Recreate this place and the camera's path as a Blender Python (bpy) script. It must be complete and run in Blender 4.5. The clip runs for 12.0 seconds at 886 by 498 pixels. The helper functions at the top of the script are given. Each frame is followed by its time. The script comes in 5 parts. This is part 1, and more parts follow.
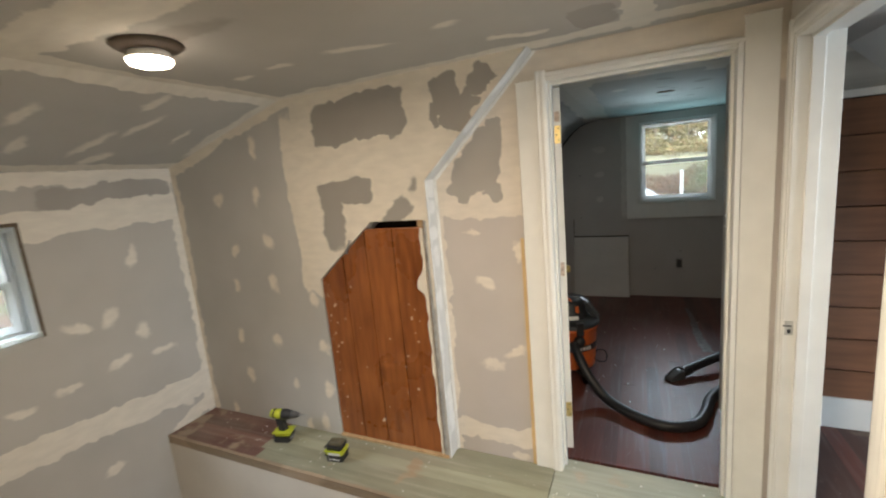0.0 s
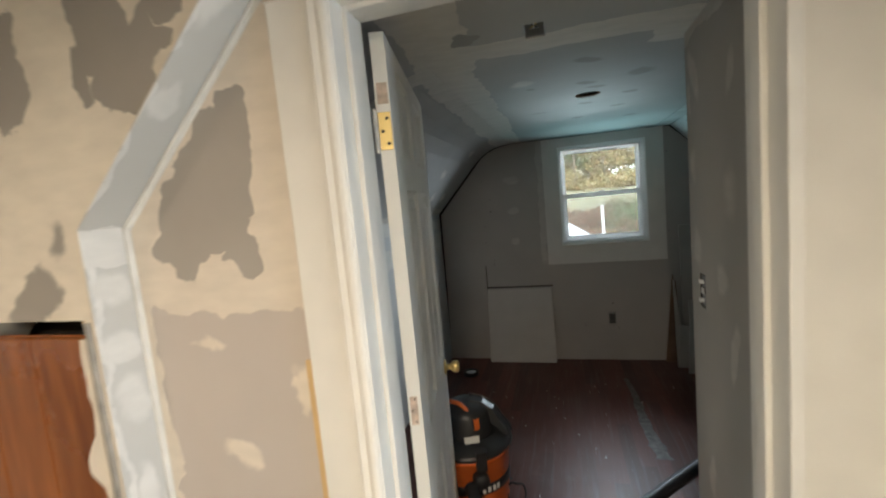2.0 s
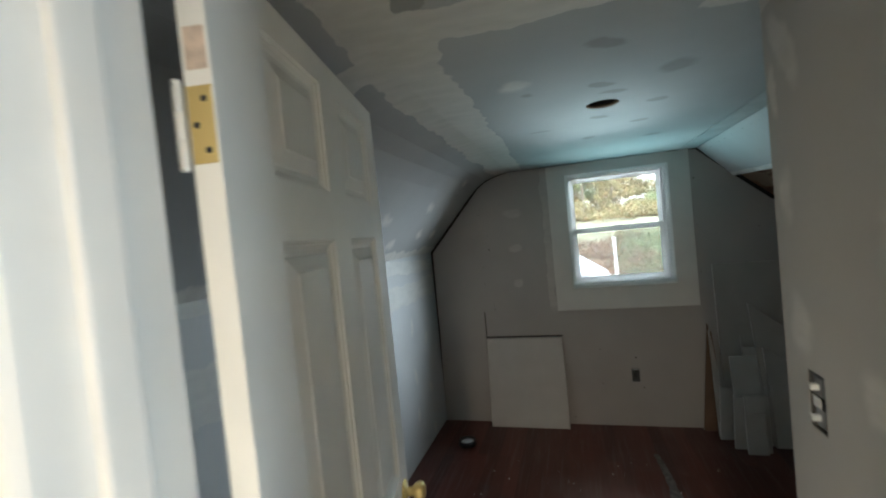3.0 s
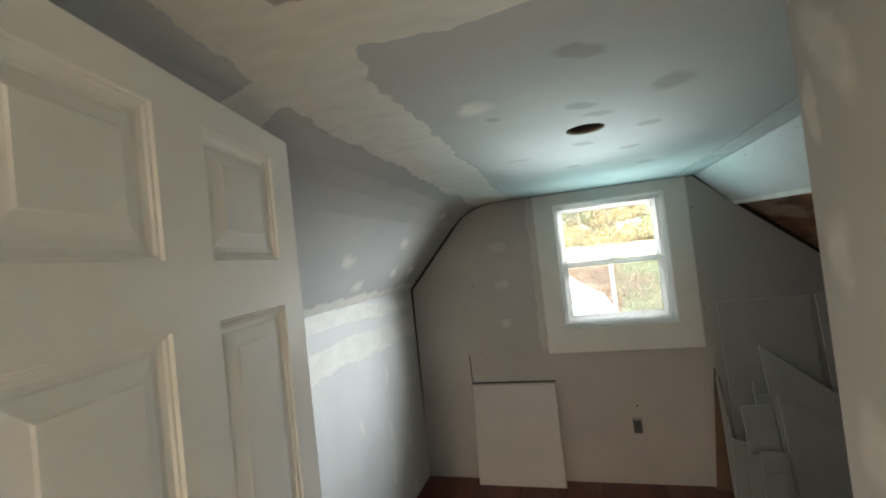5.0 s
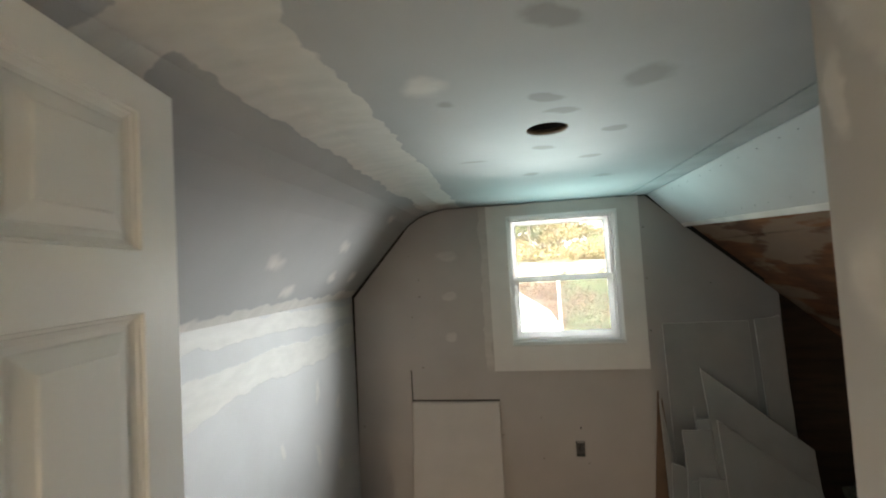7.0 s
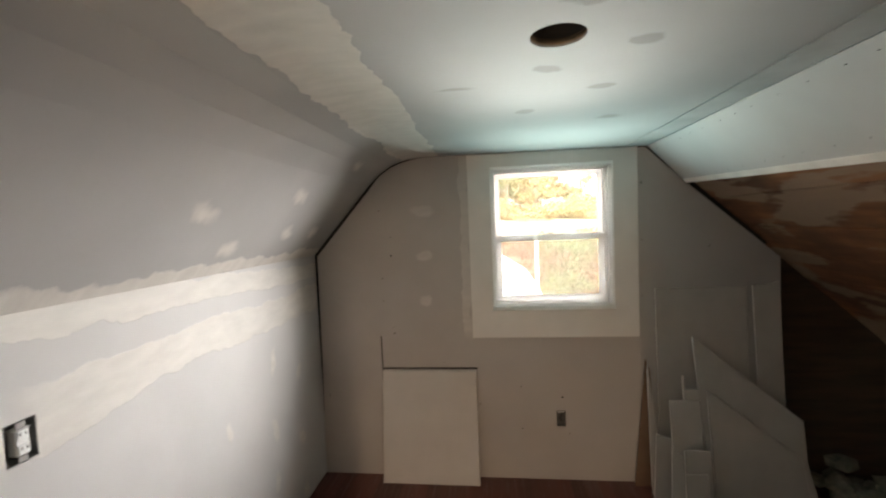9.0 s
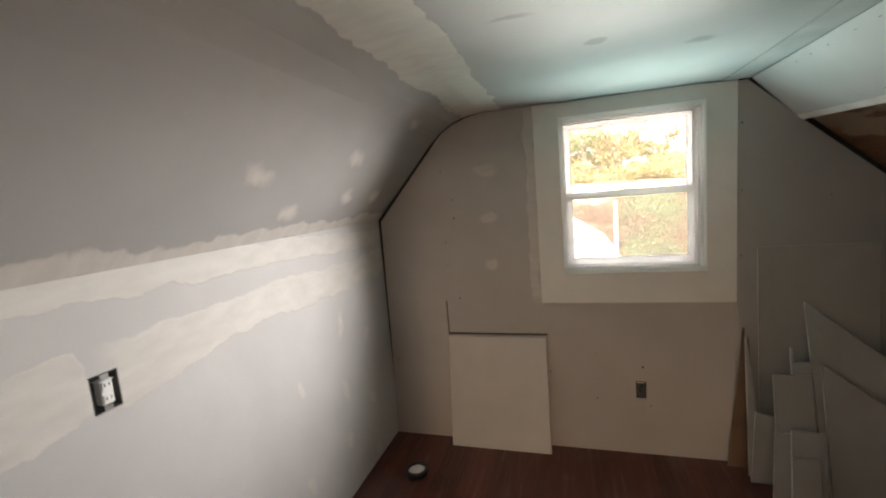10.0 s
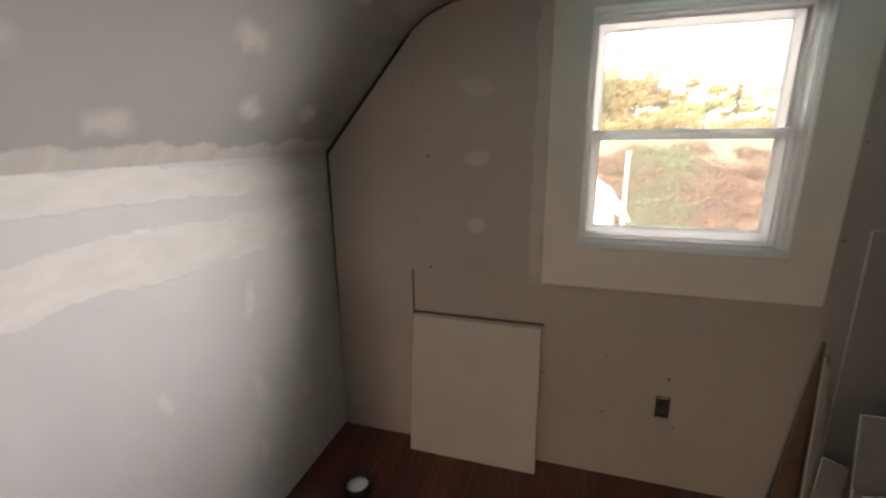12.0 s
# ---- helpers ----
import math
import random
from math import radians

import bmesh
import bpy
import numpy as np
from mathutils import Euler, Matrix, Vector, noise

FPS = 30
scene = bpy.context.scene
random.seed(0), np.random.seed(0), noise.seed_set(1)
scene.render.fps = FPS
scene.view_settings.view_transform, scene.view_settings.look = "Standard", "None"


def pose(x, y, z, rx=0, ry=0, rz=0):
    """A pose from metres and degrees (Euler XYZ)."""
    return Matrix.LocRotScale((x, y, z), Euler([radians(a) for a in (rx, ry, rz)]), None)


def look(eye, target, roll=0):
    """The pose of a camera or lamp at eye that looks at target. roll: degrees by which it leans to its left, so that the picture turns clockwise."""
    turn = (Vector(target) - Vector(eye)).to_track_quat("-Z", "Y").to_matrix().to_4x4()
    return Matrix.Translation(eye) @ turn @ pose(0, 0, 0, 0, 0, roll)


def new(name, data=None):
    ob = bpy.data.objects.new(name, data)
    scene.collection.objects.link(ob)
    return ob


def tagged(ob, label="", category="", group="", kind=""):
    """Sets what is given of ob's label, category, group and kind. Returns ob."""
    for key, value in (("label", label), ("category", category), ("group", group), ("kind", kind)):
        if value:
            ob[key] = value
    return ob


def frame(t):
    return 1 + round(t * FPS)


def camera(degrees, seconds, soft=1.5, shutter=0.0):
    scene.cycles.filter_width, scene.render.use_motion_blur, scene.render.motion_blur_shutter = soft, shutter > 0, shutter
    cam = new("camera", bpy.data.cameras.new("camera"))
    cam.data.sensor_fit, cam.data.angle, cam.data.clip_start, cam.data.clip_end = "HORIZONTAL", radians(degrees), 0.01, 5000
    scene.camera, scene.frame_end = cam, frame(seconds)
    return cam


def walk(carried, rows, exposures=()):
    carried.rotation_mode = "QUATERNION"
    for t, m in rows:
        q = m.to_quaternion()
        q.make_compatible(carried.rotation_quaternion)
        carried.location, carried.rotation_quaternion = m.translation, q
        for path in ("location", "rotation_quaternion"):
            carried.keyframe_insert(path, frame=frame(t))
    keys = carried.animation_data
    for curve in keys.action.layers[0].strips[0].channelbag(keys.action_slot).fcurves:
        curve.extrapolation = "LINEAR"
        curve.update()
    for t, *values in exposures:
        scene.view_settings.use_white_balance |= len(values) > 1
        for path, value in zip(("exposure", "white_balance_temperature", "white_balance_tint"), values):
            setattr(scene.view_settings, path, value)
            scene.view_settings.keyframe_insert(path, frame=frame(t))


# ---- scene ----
cam = camera(92.4, 12.0, soft=2.0, shutter=0.4)
PATH = [
    (0, (0.141, 0.224, 1.658), (-0.702, 2.005, 1.316), -5.2),
    (0.5, (0.142, 0.523, 1.633), (-0.553, 2.363, 1.274), -5.5),
    (1, (0.047, 0.839, 1.635), (-0.503, 2.735, 1.314), -5.2),
    (1.5, (0.055, 1.16, 1.614), (-0.437, 3.077, 1.326), -5.4),
    (2, (0.158, 1.553, 1.621), (-0.393, 3.464, 1.412), -5.4),
    (2.5, (0.155, 1.848, 1.63), (-0.41, 3.762, 1.49), -5.5),
    (3, (0.156, 2.138, 1.653), (-0.425, 4.051, 1.593), -5.7),
    (3.5, (0.223, 2.367, 1.675), (-0.371, 4.277, 1.684), -5.9),
    (5.5, (0.217, 2.459, 1.745), (-0.318, 4.384, 1.837), -6.5),
    (6, (0.237, 2.469, 1.763), (-0.26, 4.402, 1.9), -6.2),
    (6.5, (0.225, 2.529, 1.728), (-0.208, 4.479, 1.835), -5.0),
    (8.5, (0.157, 3.006, 1.7), (0.033, 5.002, 1.711), -0.2),
    (9, (0.161, 2.989, 1.705), (-0.082, 4.97, 1.581), -2.4),
    (9.5, (0.16, 2.988, 1.692), (-0.264, 4.934, 1.504), -4.0),
    (10, (0.191, 3.11, 1.653), (-0.391, 5.007, 1.403), -4.7),
    (10.5, (0.189, 3.27, 1.621), (-0.386, 5.165, 1.335), -4.1),
    (11, (0.056, 3.519, 1.629), (-0.48, 5.439, 1.47), -2.8),
    (11.5, (0.064, 3.723, 1.623), (-0.309, 5.669, 1.356), -1.9),
    (12, (0.107, 3.881, 1.593), (-0.46, 5.727, 1.073), -0.8),
]
EXPOSURES = [(0.0, 2.95, 6200, 9), (1.5, 3.05, 6250, 10), (2.0, 3.02, 6300, 9), (2.5, 3.27, 6200, 6), (3.0, 3.5, 6050, 6), (3.5, 3.9, 6150, 5), (5.5, 4.22, 7050, 13), (6.0, 4.22, 7150, 14), (6.5, 4.18, 7000, 13), (8.5, 4.42, 7700, 19), (9.5, 4.3, 7950, 23), (11.0, 4.1, 7950, 22), (11.5, 3.95, 7900, 23), (12.0, 3.87, 7900, 25)]
walk(cam, [(t, look(eye, target, roll)) for t, eye, target, roll in PATH], EXPOSURES)

# ---- light ----
SUN_EL, SUN_AZ = radians(42), radians(180)
world = bpy.data.worlds.new("sky")
scene.world = world
world.use_nodes = True
wn, wl = world.node_tree.nodes, world.node_tree.links
sky = wn.new("ShaderNodeTexSky")
sky.sky_type, sky.sun_disc = "NISHITA", False
sky.sun_elevation, sky.sun_rotation = SUN_EL, SUN_AZ
haze = wn.new("ShaderNodeHueSaturation")  # thin white cloud over the whole sky
haze.inputs["Saturation"].default_value, haze.inputs["Value"].default_value = 0.35, 1.0
wl.new(sky.outputs[0], haze.inputs["Color"])
wl.new(haze.outputs[0], wn["Background"].inputs[0])
wn["Background"].inputs[1].default_value = 0.15
sun = new("sun", bpy.data.lights.new("sun", "SUN"))
sun.data.energy, sun.data.angle, sun.data.color = 0.6, radians(12), (1.0, 0.95, 0.87)
sdir = Vector((math.sin(SUN_AZ) * math.cos(SUN_EL), math.cos(SUN_AZ) * math.cos(SUN_EL), math.sin(SUN_EL)))
sun.matrix_world = look(sdir * 40, (0, 0, 0))


def area(name, eye, target, w, h, watts, colour):
    lamp = new(name, bpy.data.lights.new(name, "AREA"))
    lamp.data.shape, lamp.data.size, lamp.data.size_y = "RECTANGLE", w, h
    lamp.data.energy, lamp.data.color = watts, colour
    lamp.matrix_world = look(eye, target)
    return lamp


# daylight of the sky, standing in the window's opening: towards the low side wall, the ceiling, the far end, the floor and the door
for nm, z, w, h, aim, watts, spread, col in (
        ("window_sky_side", 1.60, 0.30, 0.50, (-1.88, -1.42, -0.60), 0.41, 70, (0.82, 0.93, 1.0)),
        ("window_sky_up", 1.36, 0.56, 0.20, (0.06, -0.75, 1.20), 0.23, 96, (0.47, 0.93, 1.0)),
        ("window_sky_far", 1.36, 0.56, 0.24, (-0.22, -1.32, 0.72), 0.10, 32, (0.74, 0.95, 1.0)),
        ("window_sky_down", 1.72, 0.56, 0.34, (-0.07, -2.08, -1.58), 0.30, 56, (0.80, 0.92, 1.0)),
        ("window_sky_room", 1.45, 0.44, 0.30, (-0.55, -0.84, 0.10), 0.03, 38, (0.84, 0.95, 1.0))):
    d = Vector(aim).normalized()
    deep = abs(d.x) * w / 2 + abs(d.z) * h / 2
    eye = Vector((0.515, 5.722 - deep, z))
    lamp_o = area(nm, eye, eye + d, w, h, watts, col)
    lamp_o.data.spread = radians(spread)
hall_sky = area("stair_window_sky", (-2.99, 0.94, 1.28), (-2.2, 1.15, 0.4), 0.6, 0.5, 1.0, (0.82, 0.92, 1.0))
hall_sky.data.spread = radians(80)
area("side_room_sky", (3.08, 1.65, 1.4), (0, 1.65, 1.2), 1.2, 1.1, 6.3, (0.74, 0.89, 1.0))

LAMP_COL = (1.0, 0.82, 0.61)
# the second, stronger lamp is added out of view to brighten the hall
KNOWN_AND_ADDED_LAMPS = ((-1.39, 1.24, 0.75), (0.12, 0.72, 5.2))
for lx, ly, watts in KNOWN_AND_ADDED_LAMPS:
    bulb = new("ceiling_bulb", bpy.data.lights.new("ceiling_bulb", "AREA"))
    bulb.data.shape, bulb.data.size = "DISK", 0.14
    bulb.data.energy, bulb.data.color = watts, LAMP_COL
    bulb.matrix_world = look((lx, ly, 2.102), (lx, ly, 0))


# ---- materials ----
def mat(name):
    m = bpy.data.materials.new(name)
    m.use_nodes = True
    return m, m.node_tree.nodes, m.node_tree.links, m.node_tree.nodes["Principled BSDF"]


def ramp(n, l, fac, stops):
    r = n.new("ShaderNodeValToRGB")
    while len(r.color_ramp.elements) < len(stops):
        r.color_ramp.elements.new(0.5)
    for e, (p, c) in zip(r.color_ramp.elements, stops):
        e.position, e.color = p, (*c, 1)
    l.new(fac, r.inputs[0])
    return r.outputs[0]


def tex(n, l, kind, vec, scale, detail=4.0, stretch=None):
    node = n.new(kind)
    node.inputs["Scale"].default_value = scale
    if "Detail" in node.inputs:
        node.inputs["Detail"].default_value = detail
    if stretch:
        mp = n.new("ShaderNodeMapping")
        mp.inputs["Scale"].default_value = stretch
        l.new(vec, mp.inputs[0])
        vec = mp.outputs[0]
    l.new(vec, node.inputs["Vector"])
    return node


def op(n, l, kind, a, b=None):
    m = n.new("ShaderNodeMath")
    m.operation = kind
    for k, v in enumerate((a, b)):
        if v is None:
            continue
        if isinstance(v, (int, float)):
            m.inputs[k].default_value = v
        else:
            l.new(v, m.inputs[k])
    return m.outputs[0]


def mix(n, l, fac, a, b):
    m = n.new("ShaderNodeMix")
    m.data_type = "RGBA"
    for k, v in ((0, fac), (6, a), (7, b)):
        if isinstance(v, tuple):
            m.inputs[k].default_value = (*v, 1)
        elif isinstance(v, (int, float)):
            m.inputs[k].default_value = v
        else:
            l.new(v, m.inputs[k])
    return m.outputs[2]


def bump(n, l, bsdf, height, strength, dist=0.01):
    b = n.new("ShaderNodeBump")
    b.inputs["Strength"].default_value, b.inputs["Distance"].default_value = strength, dist
    l.new(height, b.inputs["Height"])
    l.new(b.outputs[0], bsdf.inputs["Normal"])


def plain(name, colour, rough=0.6, metal=0.0, vary=0.12, scale=6.0, bumps=0.08, fine=120.0):
    """Paint, plastic or metal with soft stains and a fine grain."""
    m, n, l, p = mat(name)
    at = n.new("ShaderNodeTexCoord").outputs["Object"]
    big, small = tex(n, l, "ShaderNodeTexNoise", at, scale), tex(n, l, "ShaderNodeTexNoise", at, fine)
    lo, hi = tuple(c * (1 - vary) for c in colour), tuple(min(1, c * (1 + vary)) for c in colour)
    l.new(ramp(n, l, big.outputs[0], [(0.3, lo), (0.7, hi)]), p.inputs["Base Color"])
    p.inputs["Metallic"].default_value = metal
    l.new(op(n, l, "ADD", op(n, l, "MULTIPLY", small.outputs[0], 0.2), rough - 0.1), p.inputs["Roughness"])
    bump(n, l, p, small.outputs[0], bumps, 0.004)
    return m


BARE, DARK, MUD = (0.47, 0.455, 0.43), (0.30, 0.28, 0.255), (0.74, 0.70, 0.63)


def drywall(name, axes, mud=(), dark=(), base=BARE, mudcol=MUD, darkcol=DARK, jag=0.03, seed=0.0):
    """Wallboard with patches of joint compound. axes: the two world axes of the wall. A patch: (u, v, half width, half height, turn, feather[, 'o' for a dab])."""
    m, n, l, p = mat(name)
    at = n.new("ShaderNodeTexCoord").outputs["Object"]
    sep, com = n.new("ShaderNodeSeparateXYZ"), n.new("ShaderNodeCombineXYZ")
    l.new(at, sep.inputs[0])
    for k, a in enumerate(axes):
        l.new(sep.outputs["XYZ".index(a.upper())], com.inputs[k])
    com.inputs[2].default_value = seed
    uv = com.outputs[0]
    n1, n2 = tex(n, l, "ShaderNodeTexNoise", uv, 3.0, 2.0), tex(n, l, "ShaderNodeTexNoise", uv, 14.0, 5.0)

    def shifted(vec, col, amp):
        a = n.new("ShaderNodeVectorMath")
        a.operation = "MULTIPLY_ADD"
        a.inputs[1].default_value = (amp, amp, 0)
        l.new(col, a.inputs[0])
        l.new(vec, a.inputs[2])
        b = n.new("ShaderNodeVectorMath")
        b.operation = "SUBTRACT"
        b.inputs[1].default_value = (amp / 2, amp / 2, seed)
        l.new(a.outputs[0], b.inputs[0])
        return b.outputs[0]

    warped = shifted(shifted(uv, n1.outputs["Color"], jag * 2.5), n2.outputs["Color"], jag * 1.6)

    def masks(patches):
        total = None
        for u, v, w, h, turn, feather, *kind in patches:
            mp = n.new("ShaderNodeMapping")
            mp.vector_type = "TEXTURE"
            mp.inputs["Location"].default_value = (u, v, 0)
            mp.inputs["Rotation"].default_value = (0, 0, radians(turn))
            mp.inputs["Scale"].default_value = (w, h, 1)
            l.new(warped, mp.inputs[0])
            vec = mp.outputs[0]
            flat = n.new("ShaderNodeVectorMath")
            flat.operation = "MULTIPLY"
            flat.inputs[1].default_value = (1, 1, 0)
            l.new(vec, flat.inputs[0])
            vec = flat.outputs[0]
            for _ in range(0 if kind else 2):
                sq = n.new("ShaderNodeVectorMath")
                sq.operation = "MULTIPLY"
                l.new(vec, sq.inputs[0]), l.new(vec, sq.inputs[1])
                vec = sq.outputs[0]
            ln = n.new("ShaderNodeVectorMath")
            ln.operation = "LENGTH"
            l.new(vec, ln.inputs[0])
            mr = n.new("ShaderNodeMapRange")
            mr.interpolation_type = "SMOOTHSTEP"
            mr.inputs[1].default_value, mr.inputs[2].default_value = 1 - feather, 1 + feather
            mr.inputs[3].default_value, mr.inputs[4].default_value = 1.0, 0.0
            l.new(ln.outputs["Value"], mr.inputs[0])
            total = mr.outputs[0] if total is None else op(n, l, "MAXIMUM", total, mr.outputs[0])
        return total

    blotch = tex(n, l, "ShaderNodeTexNoise", at, 2.2, 5.0)
    grain = tex(n, l, "ShaderNodeTexNoise", at, 220.0, 3.0)
    smear = tex(n, l, "ShaderNodeTexNoise", uv, 9.0, 6.0, (1.0, 2.6, 1.0))

    def toned(c, d):
        return ramp(n, l, blotch.outputs[0], [(0.3, tuple(x * (1 - d) for x in c)), (0.7, tuple(min(1, x * (1 + d)) for x in c))])

    def mudtone(c):
        return ramp(n, l, smear.outputs[0], [(0.3, tuple(x * 0.93 for x in c)), (0.7, tuple(min(1, x * 1.06) for x in c))])

    colour = toned(base, 0.06)
    height = op(n, l, "MULTIPLY", grain.outputs[0], 0.06)
    m1 = masks(mud)
    if m1 is not None:
        colour = mix(n, l, op(n, l, "MULTIPLY", m1, 0.96), colour, mudtone(mudcol))
        height = op(n, l, "ADD", height, op(n, l, "MULTIPLY", m1, op(n, l, "ADD", 0.55, op(n, l, "MULTIPLY", smear.outputs[0], 0.45))))
    m2 = masks(dark)
    if m2 is not None:
        colour = mix(n, l, m2, colour, toned(darkcol, 0.08))
        height = op(n, l, "SUBTRACT", height, op(n, l, "MULTIPLY", m2, 0.5))
    l.new(colour, p.inputs["Base Color"])
    p.inputs["Roughness"].default_value = 0.82
    p.inputs["Specular IOR Level"].default_value = 0.3
    bump(n, l, p, height, 0.35, 0.004)
    return m


def wood(name, lo, hi, along, rough=0.5, knots=0.0, scale=9.0):
    """Boards with the grain along an axis, each piece of its own tone."""
    m, n, l, p = mat(name)
    at = n.new("ShaderNodeTexCoord").outputs["Object"]
    st = {"x": (0.12, 1, 1), "y": (1, 0.12, 1), "z": (1, 1, 0.12)}[along]
    g = tex(n, l, "ShaderNodeTexNoise", at, scale * 3, 8.0, st)
    big = tex(n, l, "ShaderNodeTexNoise", at, 3.0, 4.0)
    info = n.new("ShaderNodeObjectInfo")
    f = op(n, l, "ADD", op(n, l, "MULTIPLY", g.outputs[0], 0.6), op(n, l, "MULTIPLY", big.outputs[0], 0.25))
    f = op(n, l, "ADD", f, op(n, l, "MULTIPLY", info.outputs["Random"], 0.15))
    l.new(ramp(n, l, f, [(0.3, lo), (0.7, hi)]), p.inputs["Base Color"])
    l.new(op(n, l, "ADD", op(n, l, "MULTIPLY", big.outputs[0], 0.3), rough - 0.15), p.inputs["Roughness"])
    bump(n, l, p, g.outputs[0], 0.25, 0.004)
    return m


def worn_floor(name, paint, under, dust, rough=0.42, amount=0.62, along="y"):
    """Old painted boards: paint, worn spots that show wood, pale plaster dust."""
    m, n, l, p = mat(name)
    at = n.new("ShaderNodeTexCoord").outputs["Object"]
    st = (1, 0.15, 1) if along == "y" else (0.15, 1, 1)
    g = tex(n, l, "ShaderNodeTexNoise", at, 22.0, 8.0, st)
    wear = tex(n, l, "ShaderNodeTexNoise", at, 4.0, 8.0)
    dusty = tex(n, l, "ShaderNodeTexNoise", at, 1.6, 9.0)
    info = n.new("ShaderNodeObjectInfo")
    lo, hi = tuple(c * 0.62 for c in paint), tuple(c * 1.4 for c in paint)
    tone = op(n, l, "ADD", op(n, l, "MULTIPLY", g.outputs[0], 0.5), op(n, l, "MULTIPLY", info.outputs["Random"], 0.5))
    c = ramp(n, l, tone, [(0.2, lo), (0.8, hi)])
    c = mix(n, l, ramp(n, l, wear.outputs[0], [(amount, (0, 0, 0)), (amount + 0.06, (1, 1, 1))]), c, under)
    c = mix(n, l, ramp(n, l, dusty.outputs[0], [(0.5, (0, 0, 0)), (0.8, (0.35, 0.35, 0.35))]), c, dust)
    sx, sy = st[:2]
    scuff = tex(n, l, "ShaderNodeTexNoise", at, 38.0, 6.0, (sx, sy * 0.35 if along == "y" else sy, 1) if along == "y" else (sx * 0.35, sy, 1))
    c = mix(n, l, ramp(n, l, scuff.outputs[0], [(0.52, (0, 0, 0)), (0.74, (0.32, 0.32, 0.32))]), c, dust)
    speck = tex(n, l, "ShaderNodeTexNoise", at, 90.0, 2.0)
    c = mix(n, l, ramp(n, l, speck.outputs[0], [(0.70, (0, 0, 0)), (0.76, (0.7, 0.7, 0.7))]), c, tuple(min(0.8, 1.9 * v) for v in dust))
    l.new(c, p.inputs["Base Color"])
    rg = op(n, l, "ADD", op(n, l, "MULTIPLY", dusty.outputs[0], 0.35), op(n, l, "MULTIPLY", scuff.outputs[0], 0.10))
    l.new(op(n, l, "ADD", rg, rough - 0.18), p.inputs["Roughness"])
    bump(n, l, p, g.outputs[0], 0.25, 0.003)
    return m


def glowing(name, colour, strength):
    m, n, l, p = mat(name)
    p.inputs["Base Color"].default_value = (0.8, 0.8, 0.8, 1)
    p.inputs["Emission Color"].default_value = (*colour, 1)
    p.inputs["Emission Strength"].default_value = strength
    return m


def glass(name, dust):
    """Window glass under a dust film, strengthened to put in a veil of glare."""
    m, n, l, p = mat(name)
    n.remove(p)
    tr, gl, mx, fr = (n.new("ShaderNode" + k) for k in ("BsdfTransparent", "BsdfGlossy", "MixShader", "Fresnel"))
    tr.inputs[0].default_value = (0.93, 0.97, 0.96, 1)
    gl.inputs["Roughness"].default_value = 0.02
    fr.inputs[0].default_value = 1.45
    l.new(fr.outputs[0], mx.inputs[0]), l.new(tr.outputs[0], mx.inputs[1]), l.new(gl.outputs[0], mx.inputs[2])
    dirt_veil, film = n.new("ShaderNodeBsdfTranslucent"), n.new("ShaderNodeMixShader")
    dirt_veil.inputs[0].default_value = (0.62, 0.63, 0.62, 1)
    film.inputs[0].default_value = dust
    l.new(mx.outputs[0], film.inputs[1]), l.new(dirt_veil.outputs[0], film.inputs[2])
    l.new(film.outputs[0], n["Material Output"].inputs[0])
    return m


WHITE = plain("white_trim_paint", (0.80, 0.785, 0.745), 0.42, vary=0.05, bumps=0.05)
DOORWHITE = plain("white_door_paint", (0.86, 0.86, 0.83), 0.40, vary=0.03, bumps=0.06)
VINYL = plain("white_vinyl", (0.84, 0.86, 0.86), 0.32, vary=0.02, bumps=0.02)


def backlit(name, colour, share):
    """White vinyl that lets some daylight through."""
    m = plain(name, colour, 0.3, vary=0.02, bumps=0.02)
    n, l = m.node_tree.nodes, m.node_tree.links
    tl, mx = n.new("ShaderNodeBsdfTranslucent"), n.new("ShaderNodeMixShader")
    tl.inputs[0].default_value = (*colour, 1)
    mx.inputs[0].default_value = share
    l.new(n["Principled BSDF"].outputs[0], mx.inputs[1]), l.new(tl.outputs[0], mx.inputs[2])
    l.new(mx.outputs[0], n["Material Output"].inputs[0])
    return m


SASH = backlit("window_vinyl", (0.92, 0.94, 0.92), 0.78)
def screen(name, share, colour):
    """Fine woven insect screen: part open, part grey threads."""
    m, n, l, p = mat(name)
    p.inputs["Base Color"].default_value, p.inputs["Roughness"].default_value = (*colour, 1), 0.8
    tr, tl, grey, mx = (n.new("ShaderNode" + k) for k in ("BsdfTransparent", "BsdfTranslucent", "MixShader", "MixShader"))
    tl.inputs[0].default_value = (*colour, 1)
    grey.inputs[0].default_value, mx.inputs[0].default_value = 0.5, share
    l.new(p.outputs[0], grey.inputs[1]), l.new(tl.outputs[0], grey.inputs[2])
    l.new(tr.outputs[0], mx.inputs[1]), l.new(grey.outputs[0], mx.inputs[2])
    l.new(mx.outputs[0], n["Material Output"].inputs[0])
    return m


SCREEN = screen("insect_screen_mesh", 0.27, (0.16, 0.16, 0.16))
GLASS = glass("window_glass", 0.017)
DUST_VEILED = glass("dust_veiled_window_glass", 0.012)
BRASS = plain("brass", (0.66, 0.52, 0.22), 0.4, 0.6)
STEEL = plain("galvanised_steel", (0.45, 0.45, 0.44), 0.42, 1.0)
BLACK = plain("black_plastic", (0.022, 0.022, 0.024), 0.42)
GLOSSBLACK = plain("glossy_black_plastic", (0.03, 0.031, 0.034), 0.36)
GREY = plain("grey_plastic", (0.22, 0.23, 0.24), 0.4)
ORANGE = plain("orange_plastic", (0.62, 0.13, 0.025), 0.42)
LIME = plain("lime_plastic", (0.50, 0.55, 0.03), 0.4)
